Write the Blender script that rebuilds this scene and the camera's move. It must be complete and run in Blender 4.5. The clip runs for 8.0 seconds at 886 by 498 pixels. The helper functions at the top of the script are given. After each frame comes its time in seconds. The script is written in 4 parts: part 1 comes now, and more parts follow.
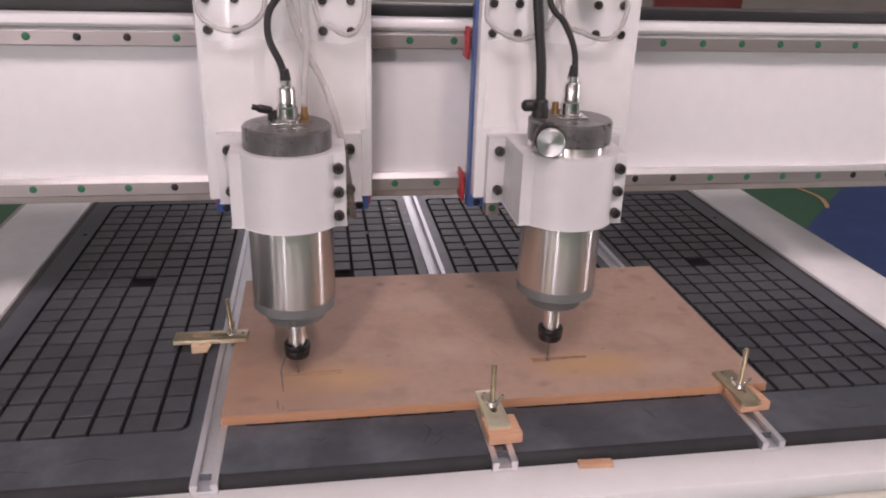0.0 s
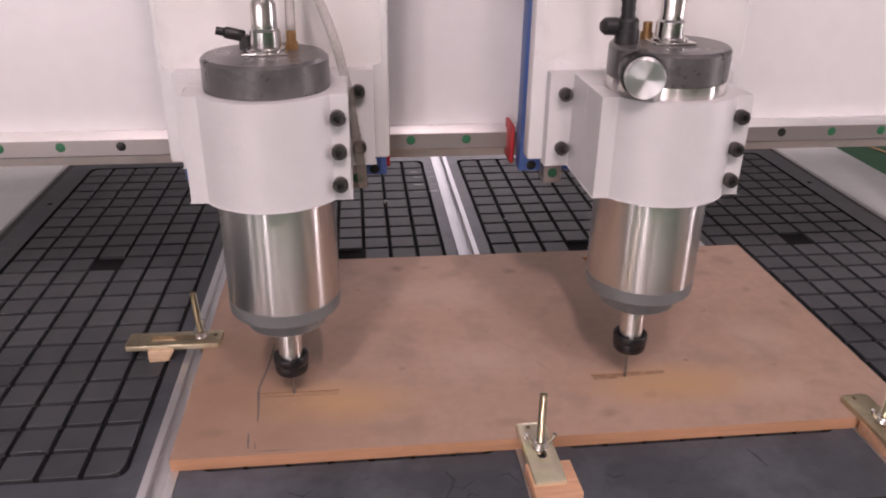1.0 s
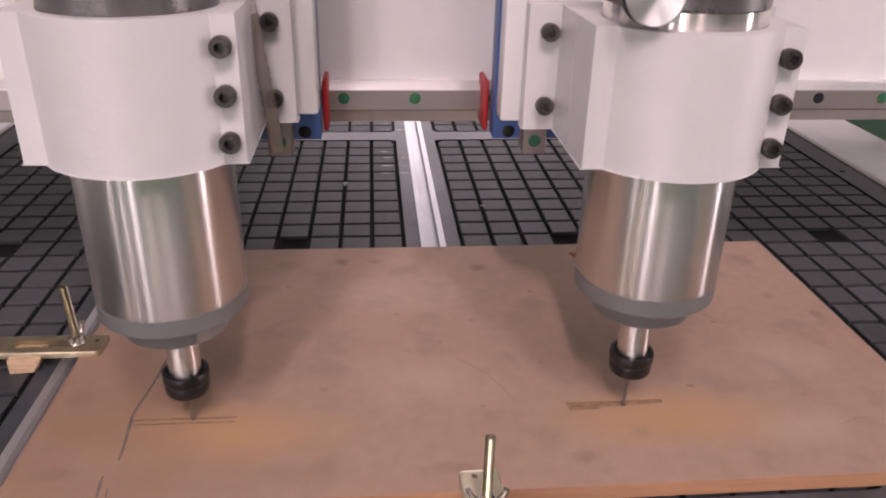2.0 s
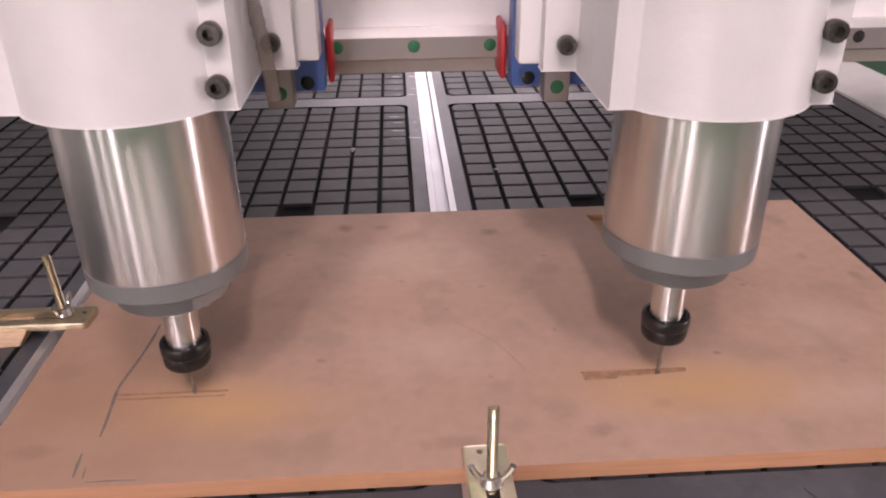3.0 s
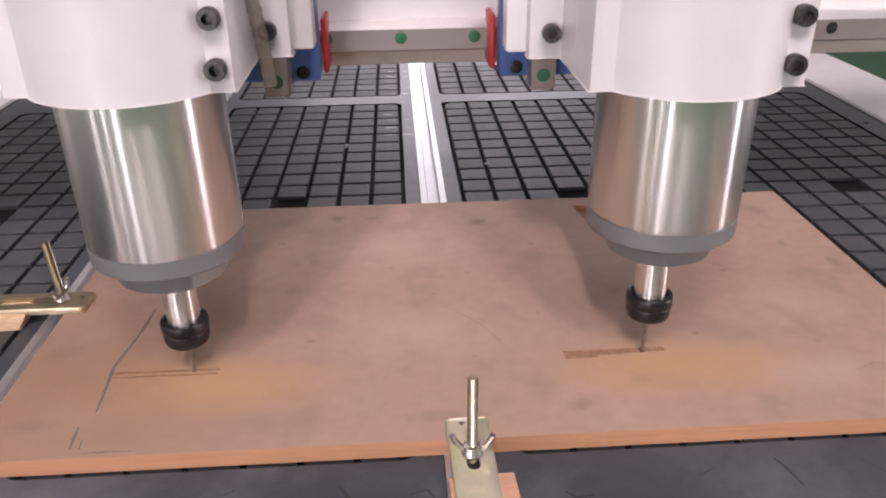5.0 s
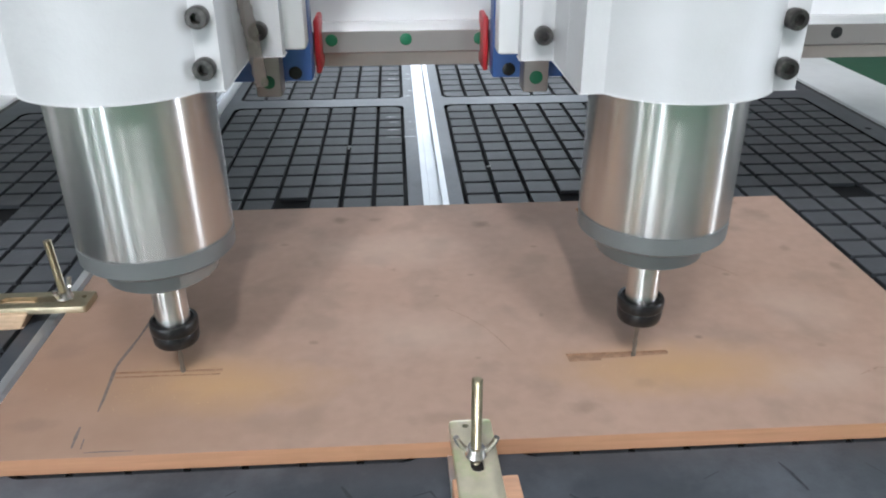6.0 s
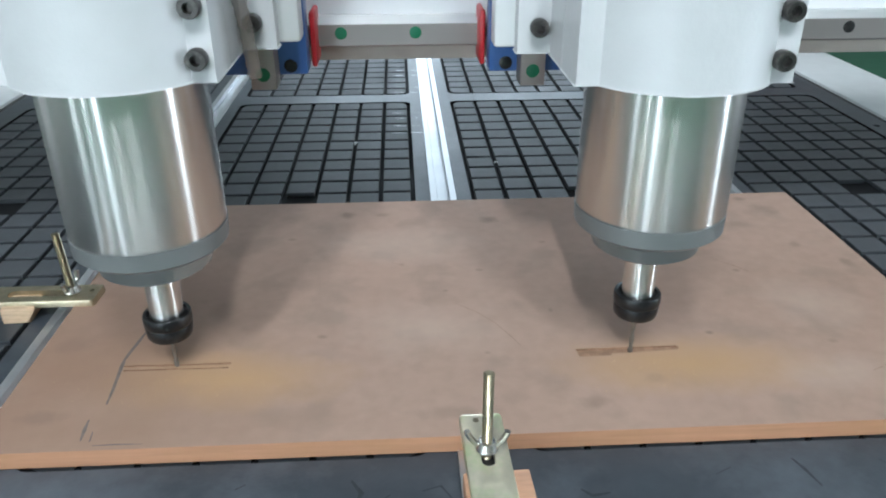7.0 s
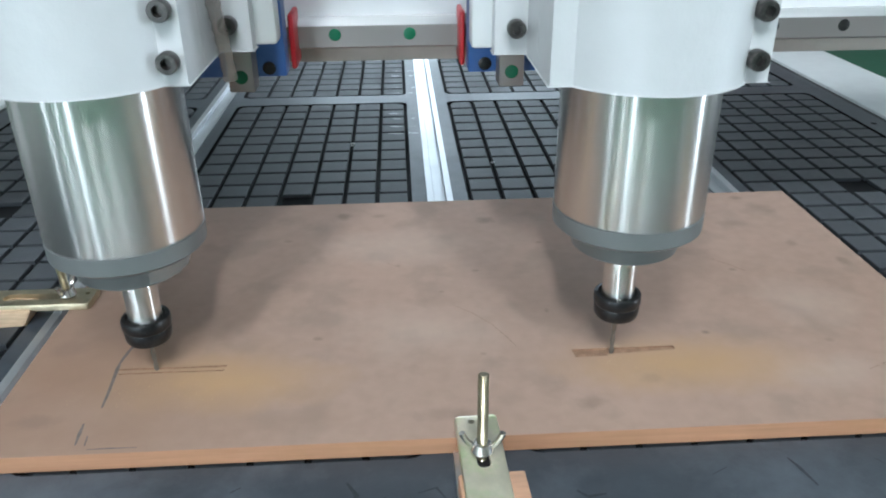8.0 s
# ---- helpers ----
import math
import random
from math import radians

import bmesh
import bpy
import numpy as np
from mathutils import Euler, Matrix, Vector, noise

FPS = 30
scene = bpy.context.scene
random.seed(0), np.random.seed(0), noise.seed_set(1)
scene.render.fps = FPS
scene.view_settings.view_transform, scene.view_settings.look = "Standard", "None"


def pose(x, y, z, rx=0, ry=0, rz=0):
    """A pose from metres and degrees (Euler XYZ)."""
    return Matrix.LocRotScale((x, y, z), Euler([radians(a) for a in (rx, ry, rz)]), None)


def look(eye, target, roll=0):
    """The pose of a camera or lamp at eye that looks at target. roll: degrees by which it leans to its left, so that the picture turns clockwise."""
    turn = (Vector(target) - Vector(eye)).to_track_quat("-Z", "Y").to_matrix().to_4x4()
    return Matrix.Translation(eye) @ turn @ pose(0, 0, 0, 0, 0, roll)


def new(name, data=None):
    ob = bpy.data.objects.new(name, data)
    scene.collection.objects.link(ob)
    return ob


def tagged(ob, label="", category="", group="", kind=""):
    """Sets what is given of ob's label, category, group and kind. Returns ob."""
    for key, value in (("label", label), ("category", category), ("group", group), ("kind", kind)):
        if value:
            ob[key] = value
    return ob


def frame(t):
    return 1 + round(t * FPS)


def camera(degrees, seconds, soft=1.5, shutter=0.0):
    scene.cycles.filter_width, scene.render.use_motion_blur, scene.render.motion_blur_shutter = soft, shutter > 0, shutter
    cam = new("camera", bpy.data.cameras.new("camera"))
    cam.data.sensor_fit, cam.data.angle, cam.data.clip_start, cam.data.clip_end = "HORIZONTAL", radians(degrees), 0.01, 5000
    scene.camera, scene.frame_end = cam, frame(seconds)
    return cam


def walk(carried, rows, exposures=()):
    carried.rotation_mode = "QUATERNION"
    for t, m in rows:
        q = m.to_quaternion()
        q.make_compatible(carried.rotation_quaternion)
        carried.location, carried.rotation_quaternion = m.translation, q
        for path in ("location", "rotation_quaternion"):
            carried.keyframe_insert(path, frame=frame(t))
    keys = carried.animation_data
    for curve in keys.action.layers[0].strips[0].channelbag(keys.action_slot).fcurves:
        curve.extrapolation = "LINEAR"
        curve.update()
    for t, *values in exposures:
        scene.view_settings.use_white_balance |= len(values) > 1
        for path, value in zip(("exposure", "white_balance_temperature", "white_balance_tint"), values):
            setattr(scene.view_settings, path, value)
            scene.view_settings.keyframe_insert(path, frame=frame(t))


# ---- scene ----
# ---- camera ----
cam = camera(60.04, 8.0, 2.0)
PATH = [
    (0, (-0.2031, -1.2714, 1.3691), (0.1089, 0.5578, 0.6018), 1.91),
    (0.2, (-0.1942, -1.2057, 1.3375), (0.1383, 0.6240, 0.5770), 2.21),
    (0.5, (-0.1754, -1.1221, 1.3182), (0.0609, 0.7072, 0.5283), 1.41),
    (0.8, (-0.1613, -1.0466, 1.2924), (0.0686, 0.7619, 0.4531), 1.10),
    (1, (-0.1519, -1.0173, 1.2838), (0.0557, 0.7827, 0.4197), 0.77),
    (1.2, (-0.1377, -0.9875, 1.2749), (0.0845, 0.7978, 0.3842), 0.96),
    (2.3, (-0.0539, -0.8322, 1.1804), (0.0905, 0.9711, 0.3069), 1.17),
    (2.5, (-0.0501, -0.8245, 1.1741), (0.0758, 0.9717, 0.2840), 0.76),
    (3, (-0.0472, -0.8269, 1.1681), (0.0552, 0.9491, 0.2396), -0.52),
    (3.5, (-0.0397, -0.8359, 1.1663), (0.0448, 0.9380, 0.2354), -0.83),
    (4, (-0.0397, -0.8418, 1.1618), (0.0477, 0.9363, 0.2377), -0.96),
    (4.5, (-0.0364, -0.8483, 1.1622), (0.0532, 0.9327, 0.2406), -0.89),
    (5, (-0.0369, -0.8536, 1.1605), (0.0642, 0.9314, 0.2486), -0.68),
    (6.5, (-0.0440, -0.8525, 1.1564), (0.0576, 0.9391, 0.2522), -0.10),
    (7, (-0.0464, -0.8517, 1.1536), (0.0517, 0.9387, 0.2471), -0.14),
    (7.5, (-0.0433, -0.8504, 1.1544), (0.0558, 0.9396, 0.2439), -0.15),
    (8, (-0.0425, -0.8507, 1.1542), (0.0554, 0.9420, 0.2459), -0.49),
]
walk(cam, [(t, look(eye, target, roll)) for t, eye, target, roll in PATH],
     exposures=[(0.0, -0.68, 7160, 37), (1.2, -0.62, 7360, 41), (2.5, -0.46, 7460, 42), (3.4, -0.19, 7460, 42), (4.6, -0.17, 7410, 42), (5.0, -0.15, 7110, 35), (5.2, -0.15, 6910, 31), (6.3, -0.17, 5920, 7), (8.0, -0.17, 5680, 3)])

# ---- world, light ----
world = bpy.data.worlds.new("world")
scene.world = world
world.use_nodes = True
sky = world.node_tree.nodes.new("ShaderNodeTexSky")
sky.sky_type, sky.sun_disc = "NISHITA", False
sky.sun_elevation, sky.sun_rotation = radians(40), radians(200)
world.node_tree.links.new(sky.outputs[0], world.node_tree.nodes["Background"].inputs[0])
world.node_tree.nodes["Background"].inputs[1].default_value = 0.1

HALL_X0, HALL_X1, HALL_Y0, HALL_Y1, HALL_H = -7.5, 8.0, -9.0, 9.0, 5.2


def area_lamp(name, m, size_x, size_y, watts, colour):
    data = bpy.data.lights.new(name, "AREA")
    data.shape, data.size, data.size_y, data.energy, data.color = "RECTANGLE", size_x, size_y, watts, colour
    ob = new(name, data)
    ob.matrix_world = m
    return ob


DAY, TUBE = (0.90, 0.96, 1.0), (1.0, 0.99, 0.985)
# unseen side-wall slits added to streak the steel: (wall x, y along the wall, width, sill, head, watts)
SIDE_SLITS = [(HALL_X0, -6.4, 0.14, 0.02, 3.4, 165), (HALL_X1, -2.0, 0.20, 0.02, 3.4, 245)]
for wx, wy, ww, z0, z1, watts in SIDE_SLITS:
    side = 1 if wx < 0 else -1
    area_lamp("unseen_opening_light", look((wx - side * 0.06, wy, (z0 + z1) / 2), (wx + side, wy, (z0 + z1) / 2)), ww, z1 - z0, watts, DAY)
# unseen roof fill added to brighten the board's right side: (x, y, width, length, watts)
ROOF_FILLS = [(1.8, -3.9, 1.6, 0.9, 40)]
for sx, sy, sw, sl, watts in ROOF_FILLS:
    area_lamp("roof_fill_light", look((sx, sy, HALL_H + 0.10), (sx, sy + 0.001, 0)), sw, sl, watts, DAY)
# ceiling tubes: (x, y, watts)
TUBES = [(-0.70, -3.2, 140), (0.60, -3.2, 105), (-3.4, 3.6, 36), (3.6, 3.6, 36)]
for tx, ty, watts in TUBES:
    area_lamp("tube_light", pose(tx, ty, HALL_H - 0.66), 0.16, 1.4, watts, TUBE)
# the wide opening in the far wall
FAR = (1.0, 4.4, 1.0, 3.6)
area_lamp("unseen_opening_light", look((FAR[0], HALL_Y1 + 0.06, 2.3), (FAR[0], 0, 2.3)), FAR[1], FAR[3] - FAR[2], 200, DAY)
# unseen tall slits added in the wall behind, also for steel streaks: (x, width, sill, head, watts)
BACK = [(-6.2, 0.14, 0.05, 3.6, 175), (-3.4, 0.18, 0.05, 3.6, 245)]
for bx, bw, z0, z1, watts in BACK:
    area_lamp("unseen_opening_light", look((bx, HALL_Y0 - 0.06, (z0 + z1) / 2), (bx, 0, (z0 + z1) / 2)), bw, z1 - z0, watts, DAY)


# ---- materials ----
def material(name, colour, rough=0.5, metal=0.0, vary=0.12, scale=40.0, bump=0.05, bump_scale=300.0, stretch=(1, 1, 1), dirt=None, dirt_scale=6.0,
             dirt_amount=0.4, coat=0.0, island=0.0, aniso=0.0, single=0.0, turn=0.25, spread=0.2):
    """A surface with a fine grain, a coarse stain and a little relief, in object space."""
    mat = bpy.data.materials.new(name)
    mat.use_nodes = True
    nt = mat.node_tree
    b = nt.nodes["Principled BSDF"]
    tc = nt.nodes.new("ShaderNodeTexCoord")
    mp = nt.nodes.new("ShaderNodeMapping")
    mp.inputs["Scale"].default_value = stretch
    nt.links.new(tc.outputs["Object"], mp.inputs[0])
    fine = nt.nodes.new("ShaderNodeTexNoise")
    fine.inputs["Scale"].default_value, fine.inputs["Detail"].default_value = scale, 5
    nt.links.new(mp.outputs[0], fine.inputs["Vector"])
    ramp = nt.nodes.new("ShaderNodeMapRange")
    ramp.inputs[1].default_value, ramp.inputs[2].default_value = 0.3, 0.7
    ramp.inputs[3].default_value, ramp.inputs[4].default_value = 1 - vary, 1 + vary
    nt.links.new(fine.outputs[0], ramp.inputs[0])
    mul = nt.nodes.new("ShaderNodeMix")
    mul.data_type, mul.blend_type = "RGBA", "MULTIPLY"
    mul.inputs[0].default_value = 1
    mul.inputs[6].default_value = (*colour, 1)
    nt.links.new(ramp.outputs[0], mul.inputs[7])
    out = mul.outputs[2]
    island = island or single
    if island:
        geo = nt.nodes.new("ShaderNodeObjectInfo" if single else "ShaderNodeNewGeometry")
        ir = nt.nodes.new("ShaderNodeMapRange")
        ir.inputs[3].default_value, ir.inputs[4].default_value = 1 - island, 1 + island
        nt.links.new(geo.outputs["Random" if single else "Random Per Island"], ir.inputs[0])
        m2 = nt.nodes.new("ShaderNodeMix")
        m2.data_type, m2.blend_type = "RGBA", "MULTIPLY"
        m2.inputs[0].default_value = 1
        nt.links.new(out, m2.inputs[6])
        nt.links.new(ir.outputs[0], m2.inputs[7])
        out = m2.outputs[2]
    coarse = nt.nodes.new("ShaderNodeTexNoise")
    coarse.inputs["Scale"].default_value, coarse.inputs["Detail"].default_value, coarse.inputs["Roughness"].default_value = dirt_scale, 7, 0.65
    nt.links.new(tc.outputs["Object"], coarse.inputs["Vector"])
    if dirt:
        dr = nt.nodes.new("ShaderNodeMapRange")
        dr.inputs[1].default_value, dr.inputs[2].default_value, dr.inputs[4].default_value = 0.48, 0.72, dirt_amount
        nt.links.new(coarse.outputs[0], dr.inputs[0])
        m3 = nt.nodes.new("ShaderNodeMix")
        m3.data_type = "RGBA"
        m3.inputs[7].default_value = (*dirt, 1)
        nt.links.new(dr.outputs[0], m3.inputs[0])
        nt.links.new(out, m3.inputs[6])
        out = m3.outputs[2]
    nt.links.new(out, b.inputs["Base Color"])
    rr = nt.nodes.new("ShaderNodeMapRange")
    rr.inputs[1].default_value, rr.inputs[2].default_value = 0.3, 0.7
    rr.inputs[3].default_value, rr.inputs[4].default_value = max(0.03, rough * (1 - spread)), min(1, rough * (1 + spread))
    nt.links.new(coarse.outputs[0], rr.inputs[0])
    nt.links.new(rr.outputs[0], b.inputs["Roughness"])
    b.inputs["Metallic"].default_value = metal
    b.inputs["Coat Weight"].default_value = coat
    if bump:
        grain = nt.nodes.new("ShaderNodeTexNoise")
        grain.inputs["Scale"].default_value, grain.inputs["Detail"].default_value = bump_scale, 4
        nt.links.new(mp.outputs[0], grain.inputs["Vector"])
        bp = nt.nodes.new("ShaderNodeBump")
        bp.inputs["Strength"].default_value, bp.inputs["Distance"].default_value = bump, 0.002
        nt.links.new(grain.outputs[0], bp.inputs["Height"])
        nt.links.new(bp.outputs[0], b.inputs["Normal"])
    if aniso:
        b.inputs["Anisotropic"].default_value = aniso
        tg = nt.nodes.new("ShaderNodeTangent")
        tg.direction_type, tg.axis = "RADIAL", "Z"
        nt.links.new(tg.outputs[0], b.inputs["Tangent"])
        b.inputs["Anisotropic Rotation"].default_value = turn
    return mat


def turned_steel(name, colour, rough, pull):
    """Bare steel turned on a lathe: fine rings round z draw every reflection out along the axis."""
    mat = bpy.data.materials.new(name)
    mat.use_nodes = True
    nt = mat.node_tree
    nt.nodes.remove(nt.nodes["Principled BSDF"])
    g = nt.nodes.new("ShaderNodeBsdfAnisotropic")
    g.inputs["Anisotropy"].default_value = pull
    tg = nt.nodes.new("ShaderNodeTangent")
    tg.direction_type, tg.axis = "RADIAL", "Z"
    nt.links.new(tg.outputs[0], g.inputs["Tangent"])
    tc = nt.nodes.new("ShaderNodeTexCoord")

    def spots(stretch, scale, lo, hi):
        mp = nt.nodes.new("ShaderNodeMapping")
        mp.inputs["Scale"].default_value = stretch
        nt.links.new(tc.outputs["Object"], mp.inputs[0])
        n = nt.nodes.new("ShaderNodeTexNoise")
        n.inputs["Scale"].default_value, n.inputs["Detail"].default_value = scale, 4
        nt.links.new(mp.outputs[0], n.inputs["Vector"])
        m = nt.nodes.new("ShaderNodeMapRange")
        m.inputs[1].default_value, m.inputs[2].default_value, m.inputs[3].default_value, m.inputs[4].default_value = 0.3, 0.7, lo, hi
        nt.links.new(n.outputs[0], m.inputs[0])
        return m.outputs[0]

    mix = nt.nodes.new("ShaderNodeMix")
    mix.data_type, mix.blend_type = "RGBA", "MULTIPLY"
    mix.inputs[0].default_value, mix.inputs[6].default_value = 1, (*colour, 1)
    nt.links.new(spots((0.3, 0.3, 40), 30, 0.95, 1.03), mix.inputs[7])
    nt.links.new(mix.outputs[2], g.inputs["Color"])
    g.inputs["Roughness"].default_value = rough
    nt.links.new(g.outputs[0], nt.nodes["Material Output"].inputs["Surface"])
    return mat


WHITE = material("white_paint", (0.74, 0.74, 0.74), 0.32, vary=0.02, bump=0.06, bump_scale=120, dirt=(0.68, 0.65, 0.60), dirt_scale=9, dirt_amount=0.16, coat=0.2)
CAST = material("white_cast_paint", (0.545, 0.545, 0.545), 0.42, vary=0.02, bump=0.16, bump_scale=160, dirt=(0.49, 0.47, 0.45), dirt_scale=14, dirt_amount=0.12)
BEAM = material("white_beam_paint", (0.76, 0.76, 0.76), 0.36, vary=0.02, bump=0.05, bump_scale=30, dirt=(0.68, 0.65, 0.62), dirt_scale=4, dirt_amount=0.25)
SIDE = material("white_side_paint", (0.78, 0.78, 0.78), 0.34, vary=0.03, bump=0.04, bump_scale=120, dirt=(0.64, 0.62, 0.59), dirt_scale=6, dirt_amount=0.3)
CREAM = material("cream_paint", (0.70, 0.66, 0.58), 0.45, vary=0.03, bump=0.08, bump_scale=200, dirt=(0.5, 0.45, 0.38), dirt_scale=8, dirt_amount=0.3)
# the board's warm reflection on this strip is put into its base colour
FLANGE = material("board_tinted_strip_paint", (0.50, 0.45, 0.41), 0.45, vary=0.05, bump=0.08, bump_scale=200, dirt=(0.28, 0.25, 0.22), dirt_scale=12, dirt_amount=0.5)
BLUE = material("blue_paint", (0.045, 0.115, 0.33), 0.38, vary=0.05, bump=0.1, bump_scale=200, dirt=(0.10, 0.16, 0.32), dirt_scale=20, dirt_amount=0.5)
RED = material("red_plastic", (0.50, 0.022, 0.030), 0.4, vary=0.06, bump=0.05, dirt=(0.35, 0.03, 0.03), dirt_scale=60, dirt_amount=0.4)
STEEL = turned_steel("turned_steel", (0.86, 0.84, 0.81), 0.26, 0.72)
RAIL = material("ground_rail_steel", (0.37, 0.335, 0.325), 0.42, metal=0.65, vary=0.06, scale=20, stretch=(0.1, 1, 1), bump=0.02, dirt=(0.38, 0.34, 0.30), dirt_scale=14, dirt_amount=0.3)
# much paler than RAIL: the highlight along the rail tops is put into the colour
TOPRAIL = material("rail_top_highlight", (0.92, 0.91, 0.90), 0.40, metal=0.95, vary=0.04, scale=20, stretch=(0.1, 1, 1), bump=0.01)
BRIGHT = material("bright_steel", (0.72, 0.71, 0.69), 0.18, metal=1.0, vary=0.05, bump=0.02, dirt=(0.5, 0.48, 0.45), dirt_scale=60, dirt_amount=0.3)
NICKEL = material("bright_plating", (0.60, 0.58, 0.54), 0.22, metal=0.9, vary=0.06, bump=0.03, dirt=(0.5, 0.46, 0.4), dirt_scale=150, dirt_amount=0.4)
SPUN = material("spun_aluminium", (0.74, 0.74, 0.74), 0.42, metal=1.0, vary=0.03, bump=0.0, aniso=0.9)
GREY = material("grey_anodised", (0.185, 0.190, 0.188), 0.40, metal=0.3, vary=0.05, bump=0.05, dirt=(0.20, 0.205, 0.205), dirt_scale=24, dirt_amount=0.45)
CAPGREY = material("dark_grey_cap", (0.13, 0.125, 0.125), 0.30, metal=0.4, vary=0.06, bump=0.05, dirt=(0.24, 0.23, 0.22), dirt_scale=40, dirt_amount=0.4)
BLACK = material("black_oxide", (0.022, 0.022, 0.023), 0.32, metal=0.5, vary=0.2, bump=0.08, dirt=(0.08, 0.075, 0.07), dirt_scale=120, dirt_amount=0.5)
BOLT = material("blackened_bolt", (0.080, 0.074, 0.071), 0.35, metal=0.7, vary=0.2, scale=200, bump=0.1, dirt=(0.22, 0.20, 0.18), dirt_scale=150, dirt_amount=0.6)
RUBBER = material("black_rubber", (0.018, 0.018, 0.019), 0.5, vary=0.1, bump=0.08)
EDGING = material("matte_black_edging", (0.016, 0.017, 0.019), 0.8, vary=0.15, bump=0.1)
STRIP = material("greasy_dark_strip", (0.05, 0.048, 0.046), 0.7, vary=0.2, bump=0.1, dirt=(0.12, 0.11, 0.10), dirt_scale=20, dirt_amount=0.5)
CARBIDE = material("dusty_carbide", (0.25, 0.22, 0.19), 0.4, metal=0.6, vary=0.2, bump=0.05)
BED = material("dark_pvc", (0.052, 0.060, 0.072), 0.40, vary=0.12, scale=60, bump=0.10, bump_scale=400, dirt=(0.125, 0.138, 0.158), dirt_scale=9, dirt_amount=0.85)
PAD = material("dark_pvc_pads", (0.048, 0.053, 0.060), 0.52, vary=0.12, scale=60, bump=0.12, bump_scale=400, dirt=(0.105, 0.105, 0.105), dirt_scale=11, dirt_amount=0.4, island=0.14)
PADONE = material("dark_pvc_pad", (0.048, 0.053, 0.060), 0.52, vary=0.12, scale=60, bump=0.12, bump_scale=400, dirt=(0.105, 0.105, 0.105), dirt_scale=11, dirt_amount=0.4, single=0.14)
SCUFF = material("dark_scuff", (0.031, 0.035, 0.041), 0.5, vary=0.3, scale=300, bump=0.05)
GLINT = material("pale_glint", (0.42, 0.43, 0.44), 0.28, metal=0.3, vary=0.3, scale=300, bump=0.05)
# black grooves; the dark of the deeper ports is also put into this colour
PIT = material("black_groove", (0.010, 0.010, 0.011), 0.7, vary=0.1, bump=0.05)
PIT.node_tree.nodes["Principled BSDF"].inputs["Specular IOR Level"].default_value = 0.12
ALU = material("extruded_aluminium", (0.76, 0.77, 0.79), 0.34, metal=0.85, vary=0.05, scale=30, stretch=(6, 0.1, 6), bump=0.04, dirt=(0.55, 0.55, 0.56), dirt_scale=12, dirt_amount=0.35)
ZINC = material("yellow_zinc", (0.78, 0.72, 0.55), 0.34, metal=0.72, vary=0.14, scale=60, bump=0.10, bump_scale=180, dirt=(0.50, 0.64, 0.27), dirt_scale=28, dirt_amount=0.85)
# darker copy of ZINC: these plates' dark reflections are put into the colour
DARKZINC = material("dark_reflecting_yellow_zinc", (0.56, 0.49, 0.34), 0.36, metal=0.9, vary=0.15, scale=60, bump=0.10, bump_scale=180, dirt=(0.34, 0.30, 0.20), dirt_scale=70, dirt_amount=0.8)
STUDZ = material("yellow_zinc_thread", (0.43, 0.375, 0.26), 0.33, metal=1.0, vary=0.1, scale=150, bump=0.05, dirt=(0.4, 0.3, 0.15), dirt_scale=120, dirt_amount=0.4)
PINE = material("raw_pine", (0.56, 0.315, 0.195), 0.65, vary=0.15, scale=30, stretch=(1, 8, 8), bump=0.15, bump_scale=80, dirt=(0.52, 0.32, 0.18), dirt_scale=20, dirt_amount=0.4)
PALEPINE = material("pale_pine", (0.64, 0.46, 0.30), 0.7, vary=0.2, scale=40, stretch=(1, 8, 8), bump=0.3, bump_scale=120, dirt=(0.5, 0.33, 0.2), dirt_scale=60, dirt_amount=0.5)
EDGE = material("cut_board_edge", (0.47, 0.245, 0.138), 0.75, vary=0.10, scale=60, stretch=(0.3, 1, 6), bump=0.15, bump_scale=300, dirt=(0.40, 0.22, 0.11), dirt_scale=12, dirt_amount=0.5)
POCKET = material("old_pocket", (0.46, 0.270, 0.145), 0.8, vary=0.2, scale=70, bump=0.2, bump_scale=300, dirt=(0.17, 0.11, 0.07), dirt_scale=70, dirt_amount=0.7)
CUT = material("fresh_cut_fibre", (0.32, 0.190, 0.118), 0.85, vary=0.2, scale=200, bump=0.3, bump_scale=500)
DUST = material("saw_dust", (0.52, 0.36, 0.20), 0.9, vary=0.2, scale=200, bump=0.2)
GRAPHITE = material("graphite", (0.155, 0.122, 0.110), 0.6, vary=0.3, scale=400, bump=0.0)
SCRATCH = material("board_scratch", (0.33, 0.215, 0.165), 0.7, vary=0.3, scale=300, bump=0.0)
GREENCAP = material("green_plug", (0.009, 0.135, 0.062), 0.45, vary=0.1, bump=0.03)
BRASS = material("brass", (0.34, 0.20, 0.09), 0.45, metal=0.9, vary=0.1, bump=0.05)
FLOORG = material("green_floor_paint", (0.022, 0.102, 0.052), 0.55, vary=0.06, scale=8, bump=0.04, bump_scale=40, dirt=(0.03, 0.13, 0.065), dirt_scale=1.2, dirt_amount=0.5)
FLOORB = material("blue_floor_paint", (0.014, 0.050, 0.165), 0.55, vary=0.06, scale=8, bump=0.04, bump_scale=40, dirt=(0.03, 0.07, 0.17), dirt_scale=1.2, dirt_amount=0.5)
LINE = material("tan_floor_line", (0.52, 0.33, 0.18), 0.5, vary=0.08, scale=10, bump=0.04)
PLASTER = material("hall_plaster", (0.62, 0.58, 0.54), 0.8, vary=0.04, scale=3, bump=0.1, bump_scale=30, dirt=(0.5, 0.46, 0.42), dirt_scale=0.6, dirt_amount=0.4)
